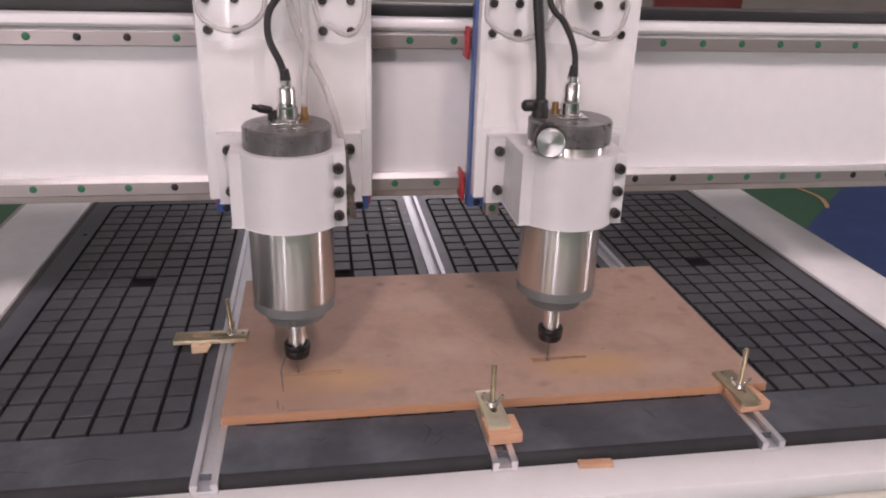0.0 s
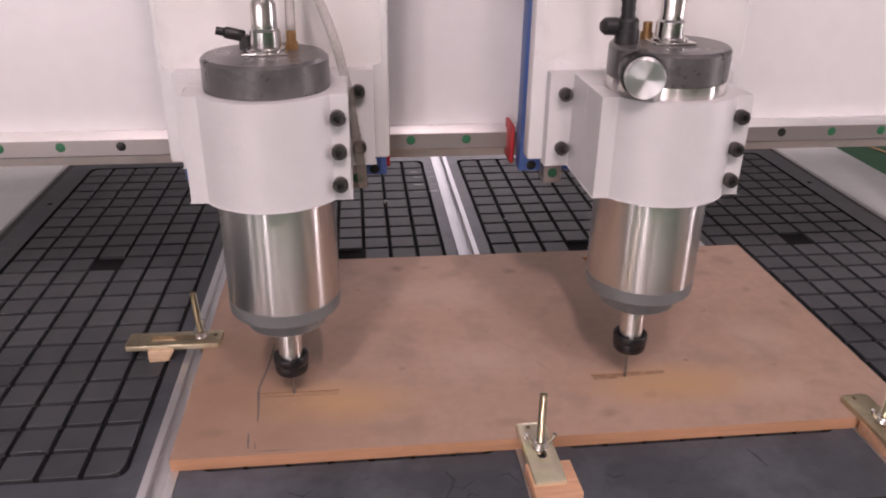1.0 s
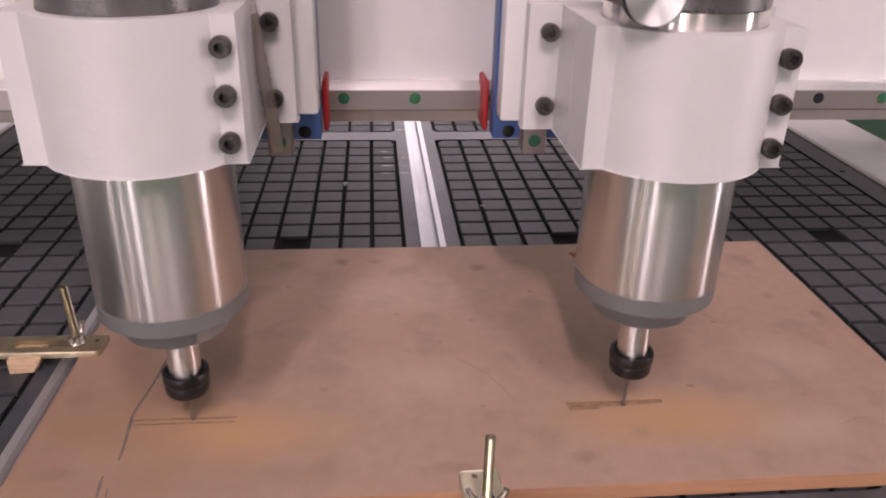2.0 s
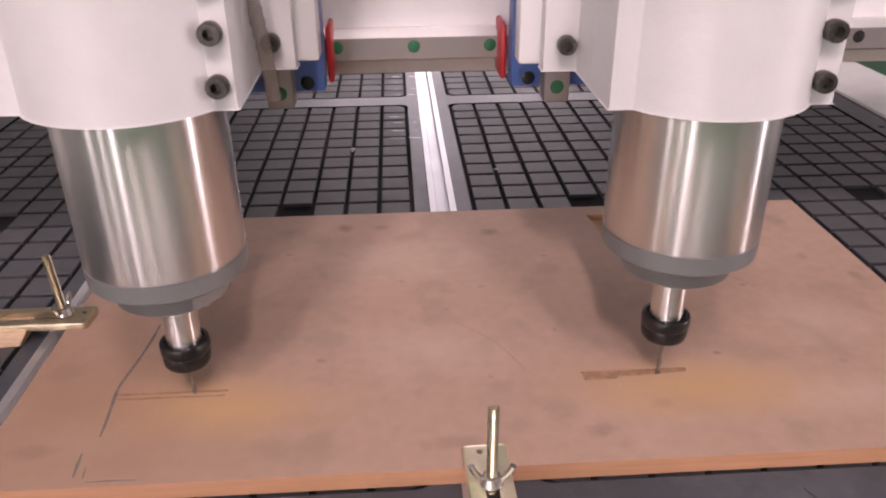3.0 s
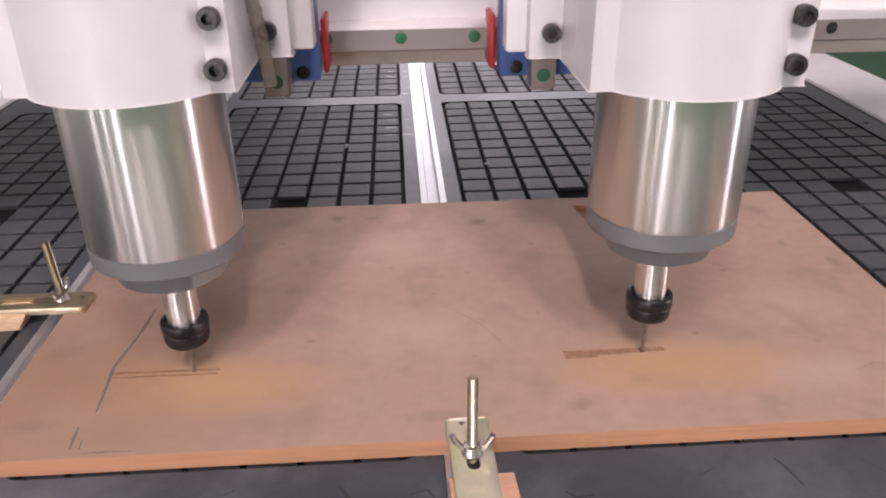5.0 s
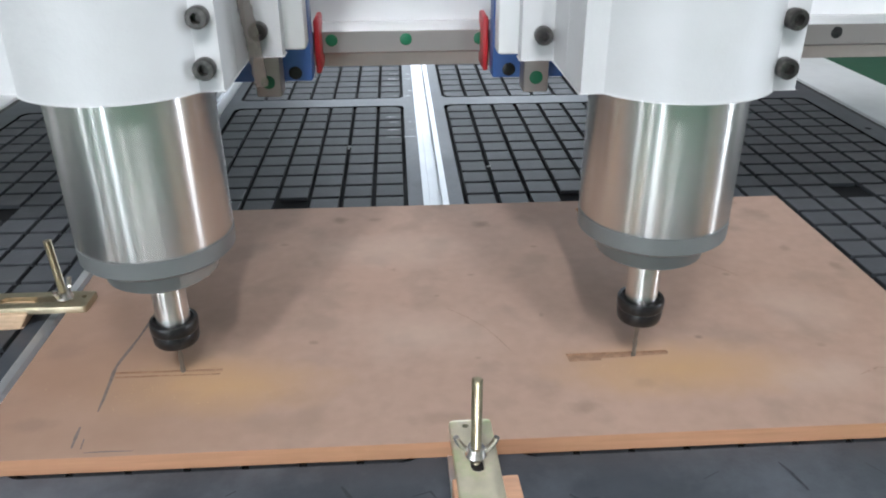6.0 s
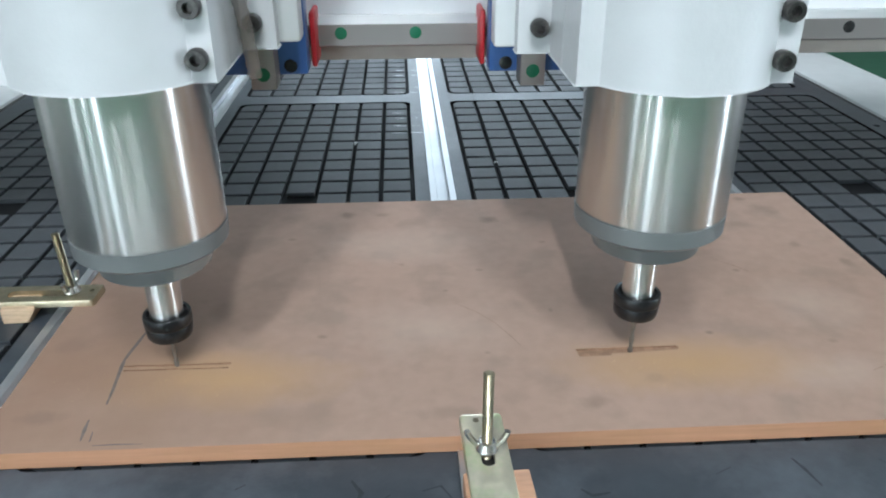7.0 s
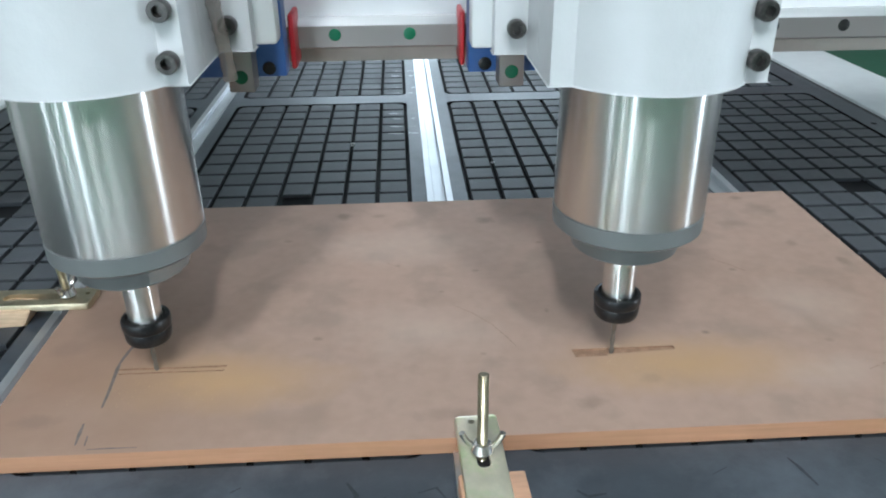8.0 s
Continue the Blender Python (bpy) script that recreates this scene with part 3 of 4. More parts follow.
on_table("front_beam", box(-0.84, 0.84, -0.617, -0.5558, 0.757, 0.7875, 0.004), WHITE, "white painted front beam")
on_table("front_skirt", box(-0.83, 0.83, -0.612, -0.58, 0.12, 0.7565, 0.004), CREAM, "cream steel skirt")
for s in (-1, 1):
    xs = sorted((s * 0.698, s * 0.832))
    on_table("side_beam", box(*xs, -0.570, 2.10, 0.62, 0.801, 0.006), SIDE, "white painted side beam")
    xs = sorted((s * 0.684, s * 0.696))
    on_table("rack_strip", box(*xs, -0.565, 2.05, 0.755, 0.797, 0.001), STRIP, "greasy steel strip along the side beam")
    xs = sorted((s * 0.833, s * 0.850))
    on_table("side_rail", box(*xs, -0.50, 2.05, 0.70, 0.790, 0.002), RAIL)
    for y in (-0.40, 0.75, 1.95):
        xs = sorted((s * 0.70, s * 0.80))
        on_table("leg", box(*xs, y - 0.05, y + 0.05, 0.0, 0.62, 0.006), WHITE)
on_table("under_frame", box(-0.68, 0.68, -0.54, 2.0, 0.69, 0.771, 0.004), WHITE)

# ---- gantry ----
RAIL_Y, BEAM_Y = -0.200, -0.178
LOW_Z, HIGH_Z = 1.0265, 1.2305
gantry = holder("gantry", (0, -0.08, 0.80))
tagged(gantry, "white steel gantry beam with two linear rails across the table", "gantry")
g_at = Matrix.Translation((0, 0.08, -0.80))


def on_gantry(name, bm, mat, label="", parent=None):
    bmesh.ops.transform(bm, matrix=g_at, verts=bm.verts)
    return part(name, bm, mat, parent or gantry, label)


def along_x(profile, x0, x1):
    bm = bmesh.new()
    a, b = [bm.verts.new((x0, y, z)) for y, z in profile], [bm.verts.new((x1, y, z)) for y, z in profile]
    bm.faces.new(a), bm.faces.new(b)
    for i in range(len(a)):
        j = (i + 1) % len(a)
        bm.faces.new((a[i], a[j], b[j], b[i]))
    return bm


on_gantry("beam", box(-1.3, 1.3, BEAM_Y, -0.02, 1.003, 1.2605, 0.003), BEAM, "glossy white painted box beam")
for zc, name in ((LOW_Z, "lower_rail"), (HIGH_Z, "upper_rail")):
    h = 0.0115
    prof = [(BEAM_Y - 0.0005, zc - h), (BEAM_Y - 0.007, zc - h), (BEAM_Y - 0.010, zc - h + 0.003), (BEAM_Y - 0.014, zc - h + 0.003), (RAIL_Y + 0.004, zc - h), (RAIL_Y + 0.0015, zc - h),
            (RAIL_Y, zc - h + 0.0015), (RAIL_Y, zc + h - 0.0045), (RAIL_Y + 0.0045, zc + h), (RAIL_Y + 0.006, zc + h), (BEAM_Y - 0.014, zc + h - 0.003), (BEAM_Y - 0.010, zc + h - 0.003),
            (BEAM_Y - 0.007, zc + h), (BEAM_Y - 0.0005, zc + h)]
    rail = on_gantry(name, along_x(prof, -1.28, 1.28), RAIL, "ground steel linear rail")
    rail.data.materials.append(TOPRAIL)
    # upward faces take the painted highlight
    for face in rail.data.polygons:
        if face.normal.z > 0.3:
            face.material_index = 1
    dark = {-6, 5, 6, 11} if zc == LOW_Z else {-8, -7}
    for k in range(-20, 22):
        x = -0.0332 + 0.0619 * k if zc == LOW_Z else -0.0147 + 0.0613 * k
        bm = lathe([(0.0051, 0), (0.0051, 0.0002), (0.0046, 0.0005), (0, 0.0005)], facing(x, RAIL_Y, zc), 16)
        on_gantry("rail_plug", bm, BLACK if k in dark else GREENCAP, "" if k in dark else "green plastic rail plug", rail)
on_gantry("lower_flange", box(-1.3, 1.3, BEAM_Y - 0.006, BEAM_Y - 0.0003, 1.001, 1.0155, 0.001), FLANGE, "strip under the rail, tinted by the board's reflection")
ledge = [(BEAM_Y - 0.0004, 1.2424), (-0.196, 1.2424), (-0.2025, 1.2440), (-0.2055, 1.248), (-0.2055, 1.2535), (-0.2025, 1.2585), (-0.195, 1.2612), (BEAM_Y - 0.0004, 1.2612)]
on_gantry("ledge", along_x(ledge, -1.29, 1.29), WHITE, "glossy white rounded ledge")
on_gantry("cable_tray", box(-1.29, 1.29, -0.196, -0.150, 1.2616, 1.2765, 0.002), RUBBER, "black cable tray on the beam")
for s in (-1, 1):
    xs = sorted((s * 1.305, s * 1.42))
    on_gantry("end_column", box(*xs, -0.24, 0.16, 0.0, 1.30, 0.01), WHITE, "white painted gantry column")


# ---- spindle heads ----
AXIS_Y, CUT_Y, R = -0.3635, -0.360, 0.0518


def arc(r, a0, a1, n):
    return [(r * math.cos(radians(a0 + (a1 - a0) * i / n)), AXIS_Y + r * math.sin(radians(a0 + (a1 - a0) * i / n))) for i in range(n + 1)]


def head(axis_x, clamp_z, spin_dz, screw_x, label):
    """One carriage with its clamp and spindle; x from the spindle's axis, y and z of the place."""
    h = holder("spindle_carriage", (axis_x, 0, 0))
    tagged(h, label, "spindle carriage", "spindle carriages on the gantry")
    # moving carriage on the cross rails
    part("carriage_plate", box(-0.103, 0.103, -0.252, -0.230, 1.0058, 1.42, 0.0015), BLUE, h, "blue painted carriage plate")
    for zc in (LOW_Z, HIGH_Z):
        for xc in (-0.052, 0.052):
            part("bearing_block", box(xc - 0.036, xc + 0.036, -0.2296, -0.188, zc - 0.022, zc + 0.022, 0.002), GREY, h)
        for s in (-1, 1):
            cap = box(s * 0.1055 - 0.0022, s * 0.1055 + 0.0022, -0.2245, -0.188, zc - 0.022, zc + 0.0215, 0.002)
            part("end_cap", cap, RED, h, "red plastic end cap")
    for s in (-1, 1):
        r_ob = part("slide_rail", box(s * 0.072 - 0.0095, s * 0.072 + 0.0095, -0.2745, -0.2535, 0.9998, 1.40, 0.0012), RAIL, h, "upright steel slide rail")
        part("rail_plug", lathe([(0.0052, 0), (0.0052, 0.0002), (0.0046, 0.0005), (0, 0.0005)], facing(s * 0.072, -0.2745, 1.0112), 16), GREENCAP, r_ob, "green plastic rail plug")
        part("rail_plug", lathe([(0.0052, 0), (0.0052, 0.0002), (0.0046, 0.0005), (0, 0.0005)], facing(s * 0.090, -0.2522, 1.0125), 16), BLACK, h)
        part("slide_block", box(s * 0.072 - 0.022, s * 0.072 + 0.022, -0.270, -0.2525, 1.075, 1.135, 0.002), GREY, h)
    plate = part("slide_plate", box(-0.105, 0.105, -0.295, -0.275, clamp_z + 0.001, 1.40, 0.003), WHITE, h, "white painted slide plate")
    for z in (1.253, 1.289):
        for x in (-0.090, -0.057, 0.046, 0.080):
            part("plate_screw", lathe([(0.0055, 0), (0.0055, 0.003), (0.0045, 0.004), (0.0025, 0.004), (0.0025, 0.001), (0, 0.001)], facing(x, -0.295, z), 16), BOLT, plate)
    # crumpled clear film left on the plate
    bm = bmesh.new()
    nx, nz = 22, 30
    grid = [[bm.verts.new((-0.098 + 0.196 * i / nx, -0.2975 - 0.015 * abs(noise.noise(Vector((i * 0.42 + axis_x * 40, j * 0.055, 1.7)))) - 0.002 * abs(noise.noise(Vector((i * 0.9, j * 0.3, axis_x * 30)))),
                           1.130 + 0.112 * j / nz + 0.007 * noise.noise(Vector((i * 0.25, axis_x * 9, 4.0))))) for i in range(nx + 1)] for j in range(nz + 1)]
    for j in range(nz):
        for i in range(nx):
            bm.faces.new((grid[j][i], grid[j][i + 1], grid[j + 1][i + 1], grid[j + 1][i]))
    part("plastic_film", bm, FILM, plate, "crumpled clear protective film", angle=25).visible_shadow = False
    # clamp: rear bracket and front cap with a narrow split
    w, f, zb, zt = 0.067, -0.399, clamp_z, clamp_z + 0.091
    rear = [(-w, -0.3535), (-w, -0.310), (-0.090, -0.310), (-0.090, -0.2952), (0.090, -0.2952), (0.090, -0.310), (w, -0.310), (w, -0.3535)] + arc(R + 0.0004, 7, 173, 24)
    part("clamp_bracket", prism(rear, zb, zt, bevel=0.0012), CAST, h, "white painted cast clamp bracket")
    rf = 0.0635
    a = math.degrees(math.asin((AXIS_Y - f) / rf))
    front = [(-w, -0.3545), (-w, f)] + arc(rf, 180 + a, 360 - a, 28) + [(w, f), (w, -0.3545)] + arc(R + 0.0004, 6, -186, 36)
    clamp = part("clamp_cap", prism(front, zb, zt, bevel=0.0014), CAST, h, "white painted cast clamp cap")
    for dz in (0.0145, 0.0435, 0.0725):
        cap_screw("clamp_screw", screw_x, f, zb + dz, clamp)
    for s in (-1, 1):
        for dz in (0.0185, 0.072):
            cap_screw("bracket_screw", s * 0.0755, -0.310, zb + dz, h, 0.0064, 0.009)
    # spindle
    d = spin_dz
    spindle = part("spindle_body", lathe([(R - 0.001, 0.9405 + d), (R, 0.942 + d), (R, 1.1345 + d)], pose(0, AXIS_Y, 0), 96), STEEL, h, "turned stainless steel spindle housing")
    part("spindle_cap", lathe([(R - 0.0005, 1.1346 + d), (R + 0.0005, 1.136 + d), (R + 0.0005, 1.1595 + d), (R - 0.002, 1.162 + d), (0.012, 1.162 + d), (0, 1.162 + d)], pose(0, AXIS_Y, 0), 64), CAPGREY,
         spindle, "dark grey spindle cap")
    part("spindle_ring", lathe([(0.0385, 0.9255 + d), (R - 0.0035, 0.9255 + d), (R, 0.9285 + d), (R + 0.0003, 0.9403 + d), (R - 0.002, 0.9404 + d)], pose(0, AXIS_Y, 0), 64), GREY, spindle, "grey anodised ring")
    part("spindle_nose", lathe([(0.012, 0.9085 + d), (0.034, 0.9085 + d), (0.0375, 0.911 + d), (0.0395, 0.9257 + d)], pose(0, AXIS_Y, 0), 64), GREY, spindle, "grey anodised nose")
    part("shaft", lathe([(0.0119, 0.8662 + d), (0.0119, 0.9086 + d)], pose(0, AXIS_Y, 0), 40), STEEL, spindle, "bright ground spindle shaft")
    nut_prof = [(0.004, 0.8488 + d), (0.0128, 0.8488 + d), (0.0152, 0.8497 + d), (0.0163, 0.8515 + d), (0.0167, 0.8545 + d), (0.0168, 0.8592 + d), (0.0165, 0.8598 + d), (0.0170, 0.8604 + d),
                (0.0174, 0.8612 + d), (0.0174, 0.8672 + d), (0.0168, 0.8685 + d), (0.0143, 0.8688 + d), (0.0138, 0.8664 + d), (0.0120, 0.8660 + d)]
    nut = lathe(nut_prof, pose(0, AXIS_Y, 0), 48)
    part("collet_nut", nut, BLACK, spindle, "blackened collet nut")
    # slim cutter with a twist
    bm = bmesh.new()
    rings = []
    for i in range(25):
        z = 0.8095 + (0.852 + d - 0.8095) * i / 24
        r0 = 0.0021 if z > 0.836 else 0.0016
        ring = []
        for k in range(10):
            ang = 2 * math.pi * k / 10 + (0 if z > 0.836 else (z - 0.836) * 300)
            rr = r0 * (1 if z > 0.836 else 1 + 0.16 * math.cos(2 * (2 * math.pi * k / 10)))
            ring.append(bm.verts.new((rr * math.cos(ang), AXIS_Y + rr * math.sin(ang), z)))
        rings.append(ring)
    for p, q in zip(rings, rings[1:]):
        for k in range(10):
            bm.faces.new((p[k], p[(k + 1) % 10], q[(k + 1) % 10], q[k]))
    bm.faces.new(rings[0])
    part("cutter", bm, CARBIDE, spindle, "slim dusty router cutter", angle=50)
    # plug on top of the spindle
    top = 1.162 + d
    plug_prof = [(0.0165, top), (0.0165, top + 0.004), (0.0125, top + 0.005), (0.0125, top + 0.018), (0.0105, top + 0.020), (0.0105, top + 0.038), (0.009, top + 0.042), (0.006, top + 0.043), (0.006, top + 0.05)]
    plug = part("power_plug", lathe(plug_prof, pose(0.001, AXIS_Y + 0.006, 0), 28), BRIGHT, spindle, "chromed round power plug")
    part("plug_base", box(-0.0175, 0.0195, AXIS_Y - 0.0115, AXIS_Y + 0.0235, top, top + 0.0022, 0.0008), BRIGHT, plug)
    return h, spindle, plate, top


LEFT_X, RIGHT_X = -0.2350, 0.1122
left, l_spin, l_plate, l_top = head(LEFT_X, 1.0380, -0.0072, 0.0582, "white carriage with a bare steel spindle cutting a slot")
right, r_spin, r_plate, r_top = head(RIGHT_X, 1.0322, -0.0016, 0.0570, "white carriage with a steel spindle and a round silver dial")

# left head: cable, fittings, hoses
tape = bmesh.new()
tape_rows = [[tape.verts.new(((r + 0.0006 + 0.0006 * math.sin(3.1 * k)) * math.cos(radians(-58 + 5.2 * k)), AXIS_Y + (r + 0.0006 + 0.0006 * math.sin(3.1 * k)) * math.sin(radians(-58 + 5.2 * k)), z - 0.0072 + 0.0008 * math.sin(1.7 * k)))
              for k in range(16)] for r, z in ((0.0345, 0.9092), (0.0377, 0.9115), (0.0386, 0.917), (0.0394, 0.9245))]
for lo, hi in zip(tape_rows, tape_rows[1:]):
    for k in range(15):
        tape.faces.new((lo[k], lo[k + 1], hi[k + 1], hi[k]))
part("clear_tape", tape, TAPE, l_spin, "wrinkled clear tape round the nose")
part("power_cable", tube([(0.001, -0.354, l_top + 0.045), (-0.004, -0.352, 1.222), (-0.016, -0.350, 1.250), (-0.015, -0.346, 1.278), (-0.001, -0.342, 1.300), (0.02, -0.335, 1.34), (0.03, -0.33, 1.42)], 0.0042), RUBBER, left,
     "black spindle power cable")
part("cable_boot", lathe([(0.0055, 0), (0.0065, 0.003), (0.0050, 0.018)], pose(0.001, -0.354, l_top + 0.044, 0, -4, 0), 16), RUBBER, l_spin)
fit_bm = lathe([(0.004, 0), (0.005, 0.002), (0.005, 0.016), (0.0035, 0.018), (0.0035, 0.024)], pose(-0.017, -0.345, l_top + 0.011, 0, -78, 0), 14)
lathe([(0.0055, 0), (0.0055, 0.012)], pose(-0.017, -0.345, l_top), 6, fit_bm)
part("water_fitting", fit_bm, BLACK, l_spin, "black elbow hose fitting")
part("water_fitting", lathe([(0.0055, 0), (0.0055, 0.006), (0.0042, 0.007), (0.0042, 0.015), (0.0032, 0.016), (0.0032, 0.020)], pose(0.021, -0.345, l_top), 12), BRASS, l_spin, "brass hose fitting")
part("water_hose", tube([(0.021, -0.345, l_top + 0.016), (0.022, -0.343, 1.20), (0.026, -0.338, 1.24), (0.022, -0.330, 1.30), (0.02, -0.325, 1.42)], 0.0042), HOSE, left, "clear hose rising from the brass fitting")
part("drain_hose", tube([(0.004, -0.320, 1.42), (0.008, -0.324, 1.29), (0.024, -0.327, 1.235), (0.041, -0.329, 1.203), (0.057, -0.330, 1.158), (0.0665, -0.331, 1.118)], 0.0043, 12, 0.03, 8), HOSE, left,
     "clear hose coming down beside the plate")
part("drain_hose", tube([(0.0665, -0.331, 1.118), (0.0705, -0.332, 1.085), (0.0745, -0.333, 1.055), (0.0775, -0.334, 1.024)], 0.0047, 12, 0.09, 8), OLDHOSE, left,
     "dusty brown end of the clear hose")
part("hose_loop", tube([(-0.096, -0.312, 1.42), (-0.098, -0.314, 1.30), (-0.092, -0.318, 1.268), (-0.062, -0.322, 1.255), (-0.030, -0.326, 1.268), (-0.018, -0.33, 1.30), (-0.015, -0.33, 1.42)], 0.0031), HOSE, left, "thin clear hose loop")
part("hose_loop", tube([(0.030, -0.312, 1.42), (0.036, -0.314, 1.285), (0.056, -0.318, 1.260), (0.078, -0.320, 1.252), (0.094, -0.318, 1.272), (0.096, -0.316, 1.32), (0.094, -0.314, 1.42)], 0.0031), HOSE, left, "thin clear hose loop")

# right head: ribbed conduit, dial, cable, hoses
part("power_cable", tube([(0.001, -0.354, r_top + 0.045), (0.003, -0.352, 1.228), (-0.002, -0.350, 1.25), (-0.014, -0.346, 1.273), (-0.030, -0.342, 1.292), (-0.034, -0.335, 1.33), (-0.03, -0.33, 1.42)], 0.0038), RUBBER, right,
     "black spindle power cable")
part("cable_boot", lathe([(0.0055, 0), (0.0065, 0.003), (0.0048, 0.018)], pose(0.001, -0.354, r_top + 0.044, 0, 3, 0), 16), RUBBER, r_spin)
part("ribbed_conduit", tube([(-0.038, -0.358, r_top + 0.010), (-0.041, -0.358, 1.22), (-0.047, -0.356, 1.27), (-0.052, -0.354, 1.32), (-0.054, -0.352, 1.42)], 0.0062, 14, 0.06, 16), RUBBER, right, "black ribbed conduit")
part("conduit_gland", lathe([(0.0105, 0), (0.0105, 0.012), (0.0095, 0.013), (0.0095, 0.020), (0.008, 0.022)], pose(-0.038, -0.358, r_top - 0.001), 12), RUBBER, r_spin, "black conduit gland")
part("gland_knob", lathe([(0.006, 0), (0.0075, 0.002), (0.0075, 0.012), (0.004, 0.016), (0, 0.016)], pose(-0.046, -0.358, r_top + 0.014, 0, -90, 0), 12), RUBBER, r_spin)
dial = part("dial", lathe([(0.0150, 0), (0.0165, 0.001), (0.0165, 0.010), (0.0155, 0.0112), (0.015, 0.0110), (0, 0.0110)], None, 48), SPUN, r_spin, "round spun silver dial")
dial.matrix_basis = facing(-0.0385, -0.4125, 1.143) @ pose(0, 0, 0, 0, -14, 0)
housing = part("dial_housing", lathe([(0.0155, 0), (0.0180, 0.002), (0.0180, 0.026), (0.0170, 0.028)], None, 32), BLACK, r_spin, "black dial housing")
housing.matrix_basis = facing(-0.0325, -0.384, 1.143) @ pose(0, 0, 0, 0, -14, 0)
part("hose_loop", tube([(-0.088, -0.312, 1.42), (-0.102, -0.314, 1.295), (-0.096, -0.318, 1.265), (-0.060, -0.322, 1.249), (-0.030, -0.326, 1.264), (-0.018, -0.330, 1.30), (-0.020, -0.33, 1.42)], 0.0031), HOSE, right, "thin clear hose loop")
part("hose_loop", tube([(-0.016, -0.330, 1.42), (-0.010, -0.328, 1.285), (0.022, -0.322, 1.257), (0.060, -0.318, 1.252), (0.077, -0.316, 1.285), (0.070, -0.314, 1.32), (0.06, -0.312, 1.42)], 0.0031), HOSE, right, "thin clear hose loop")
part("water_fitting", lathe([(0.0055, 0), (0.0055, 0.006), (0.0042, 0.007), (0.0042, 0.015)], pose(-0.014, -0.342, r_top), 12), BRASS, r_spin, "brass hose fitting")
part("lamp_cap", lathe([(0.014, 0), (0.017, 0.004), (0.016, 0.02), (0.010, 0.03)], pose(0.030, -0.318, 1.302), 24), BRASS, r_plate, "orange brass cap")

# ---- the board ----
BX0, BX1, BY0, BY1, BZ = -0.332, 0.391, -0.4552, -0.059, 0.8135


def run_cut(x0, x1, y0, y1, seed):
    """The outline of one pass of the cutter, with slightly ragged sides."""
    r = random.Random(seed)
    n = 9
    xs = [x0 + (x1 - x0) * i / n for i in range(n + 1)]
    ragged = [(x, y0 + r.uniform(-0.0003, 0.0003)) for x in xs] + [(x1 + 0.0010, (y0 + y1) / 2)] + [(x, y1 + r.uniform(-0.0003, 0.0003)) for x in reversed(xs)]
    return ragged


# the first slot is two passes with a ridge left between them, the second one wide pass with a wider start
CUTS = [run_cut(-0.2615, -0.1815, CUT_Y - 0.0038, CUT_Y - 0.0012, 1), run_cut(-0.2600, -0.1825, CUT_Y - 0.0088, CUT_Y - 0.0070, 2),
        [(0.0850, CUT_Y - 0.0098), (0.1100, CUT_Y - 0.0092), (0.1108, CUT_Y - 0.0068), (0.1300, CUT_Y - 0.0062), (0.1480, CUT_Y - 0.0050), (0.1640, CUT_Y - 0.0042), (0.1652, CUT_Y - 0.0012),
         (0.1640, CUT_Y + 0.0014), (0.1400, CUT_Y + 0.0013), (0.1100, CUT_Y + 0.0014), (0.0840, CUT_Y + 0.0012)]]
pocket = [(0.152, -0.080), (0.158, -0.120), (0.163, -0.150), (0.170, -0.163), (0.182, -0.170), (0.225, -0.166), (0.240, -0.150), (0.244, -0.083)]
bm = pierced([(BX0, BY0), (BX1, BY0), (BX1, BY1), (BX0, BY1)], CUTS + [pocket], BED_Z + 0.0006, BZ, [BZ - 0.0010, BZ - 0.0008, BZ - 0.0016, BZ - 0.0050], (2, 2, 2, 1), (2, 2, 2, 4), 3)
board = part("work_board", bm, BOARD, None, mats=(EDGE, CUT, EDGE, POCKET))
tagged(board, "stained brown fibreboard sheet with two fresh slots, clamped on the table", "board")


POCKET_RIM = [(0.1585, -0.124), (0.1615, -0.143), (0.1655, -0.158), (0.172, -0.1665), (0.183, -0.1725), (0.204, -0.171), (0.226, -0.168)]


def stroke(points, width):
    """A drawn line lying on the board."""
    bm = bmesh.new()
    left_v, right_v = [], []
    pts = [Vector((x, y)) for x, y in points]
    for i, p in enumerate(pts):
        d = (pts[min(i + 1, len(pts) - 1)] - pts[max(i - 1, 0)]).normalized()
        n = Vector((-d.y, d.x)) * width * (0.25 if i in (0, len(pts) - 1) else 0.5 + 0.12 * math.sin(i * 2.3))
        left_v.append(bm.verts.new((p.x + n.x, p.y + n.y, BZ + 0.0002)))
        right_v.append(bm.verts.new((p.x - n.x, p.y - n.y, BZ + 0.0002)))
    for i in range(len(pts) - 1):
        bm.faces.new((left_v[i], left_v[i + 1], right_v[i + 1], right_v[i]))
    return bm


for pts, w in (([(-0.2545, -0.268), (-0.2555, -0.290), (-0.2575, -0.312), (-0.2600, -0.330), (-0.2625, -0.346), (-0.2632, -0.354), (-0.2628, -0.362), (-0.2612, -0.378), (-0.2598, -0.394), (-0.2590, -0.408)], 0.0024),
               ([(-0.2655, -0.424), (-0.2648, -0.434), (-0.2635, -0.446)], 0.0021), ([(-0.2585, -0.437), (-0.2572, -0.447)], 0.0018),
               ([(-0.2545, -0.4508), (-0.240, -0.4505), (-0.222, -0.4509)], 0.0011),
               ):
    part("pencil_mark", stroke(pts, w), GRAPHITE, board, "dark pencil mark")

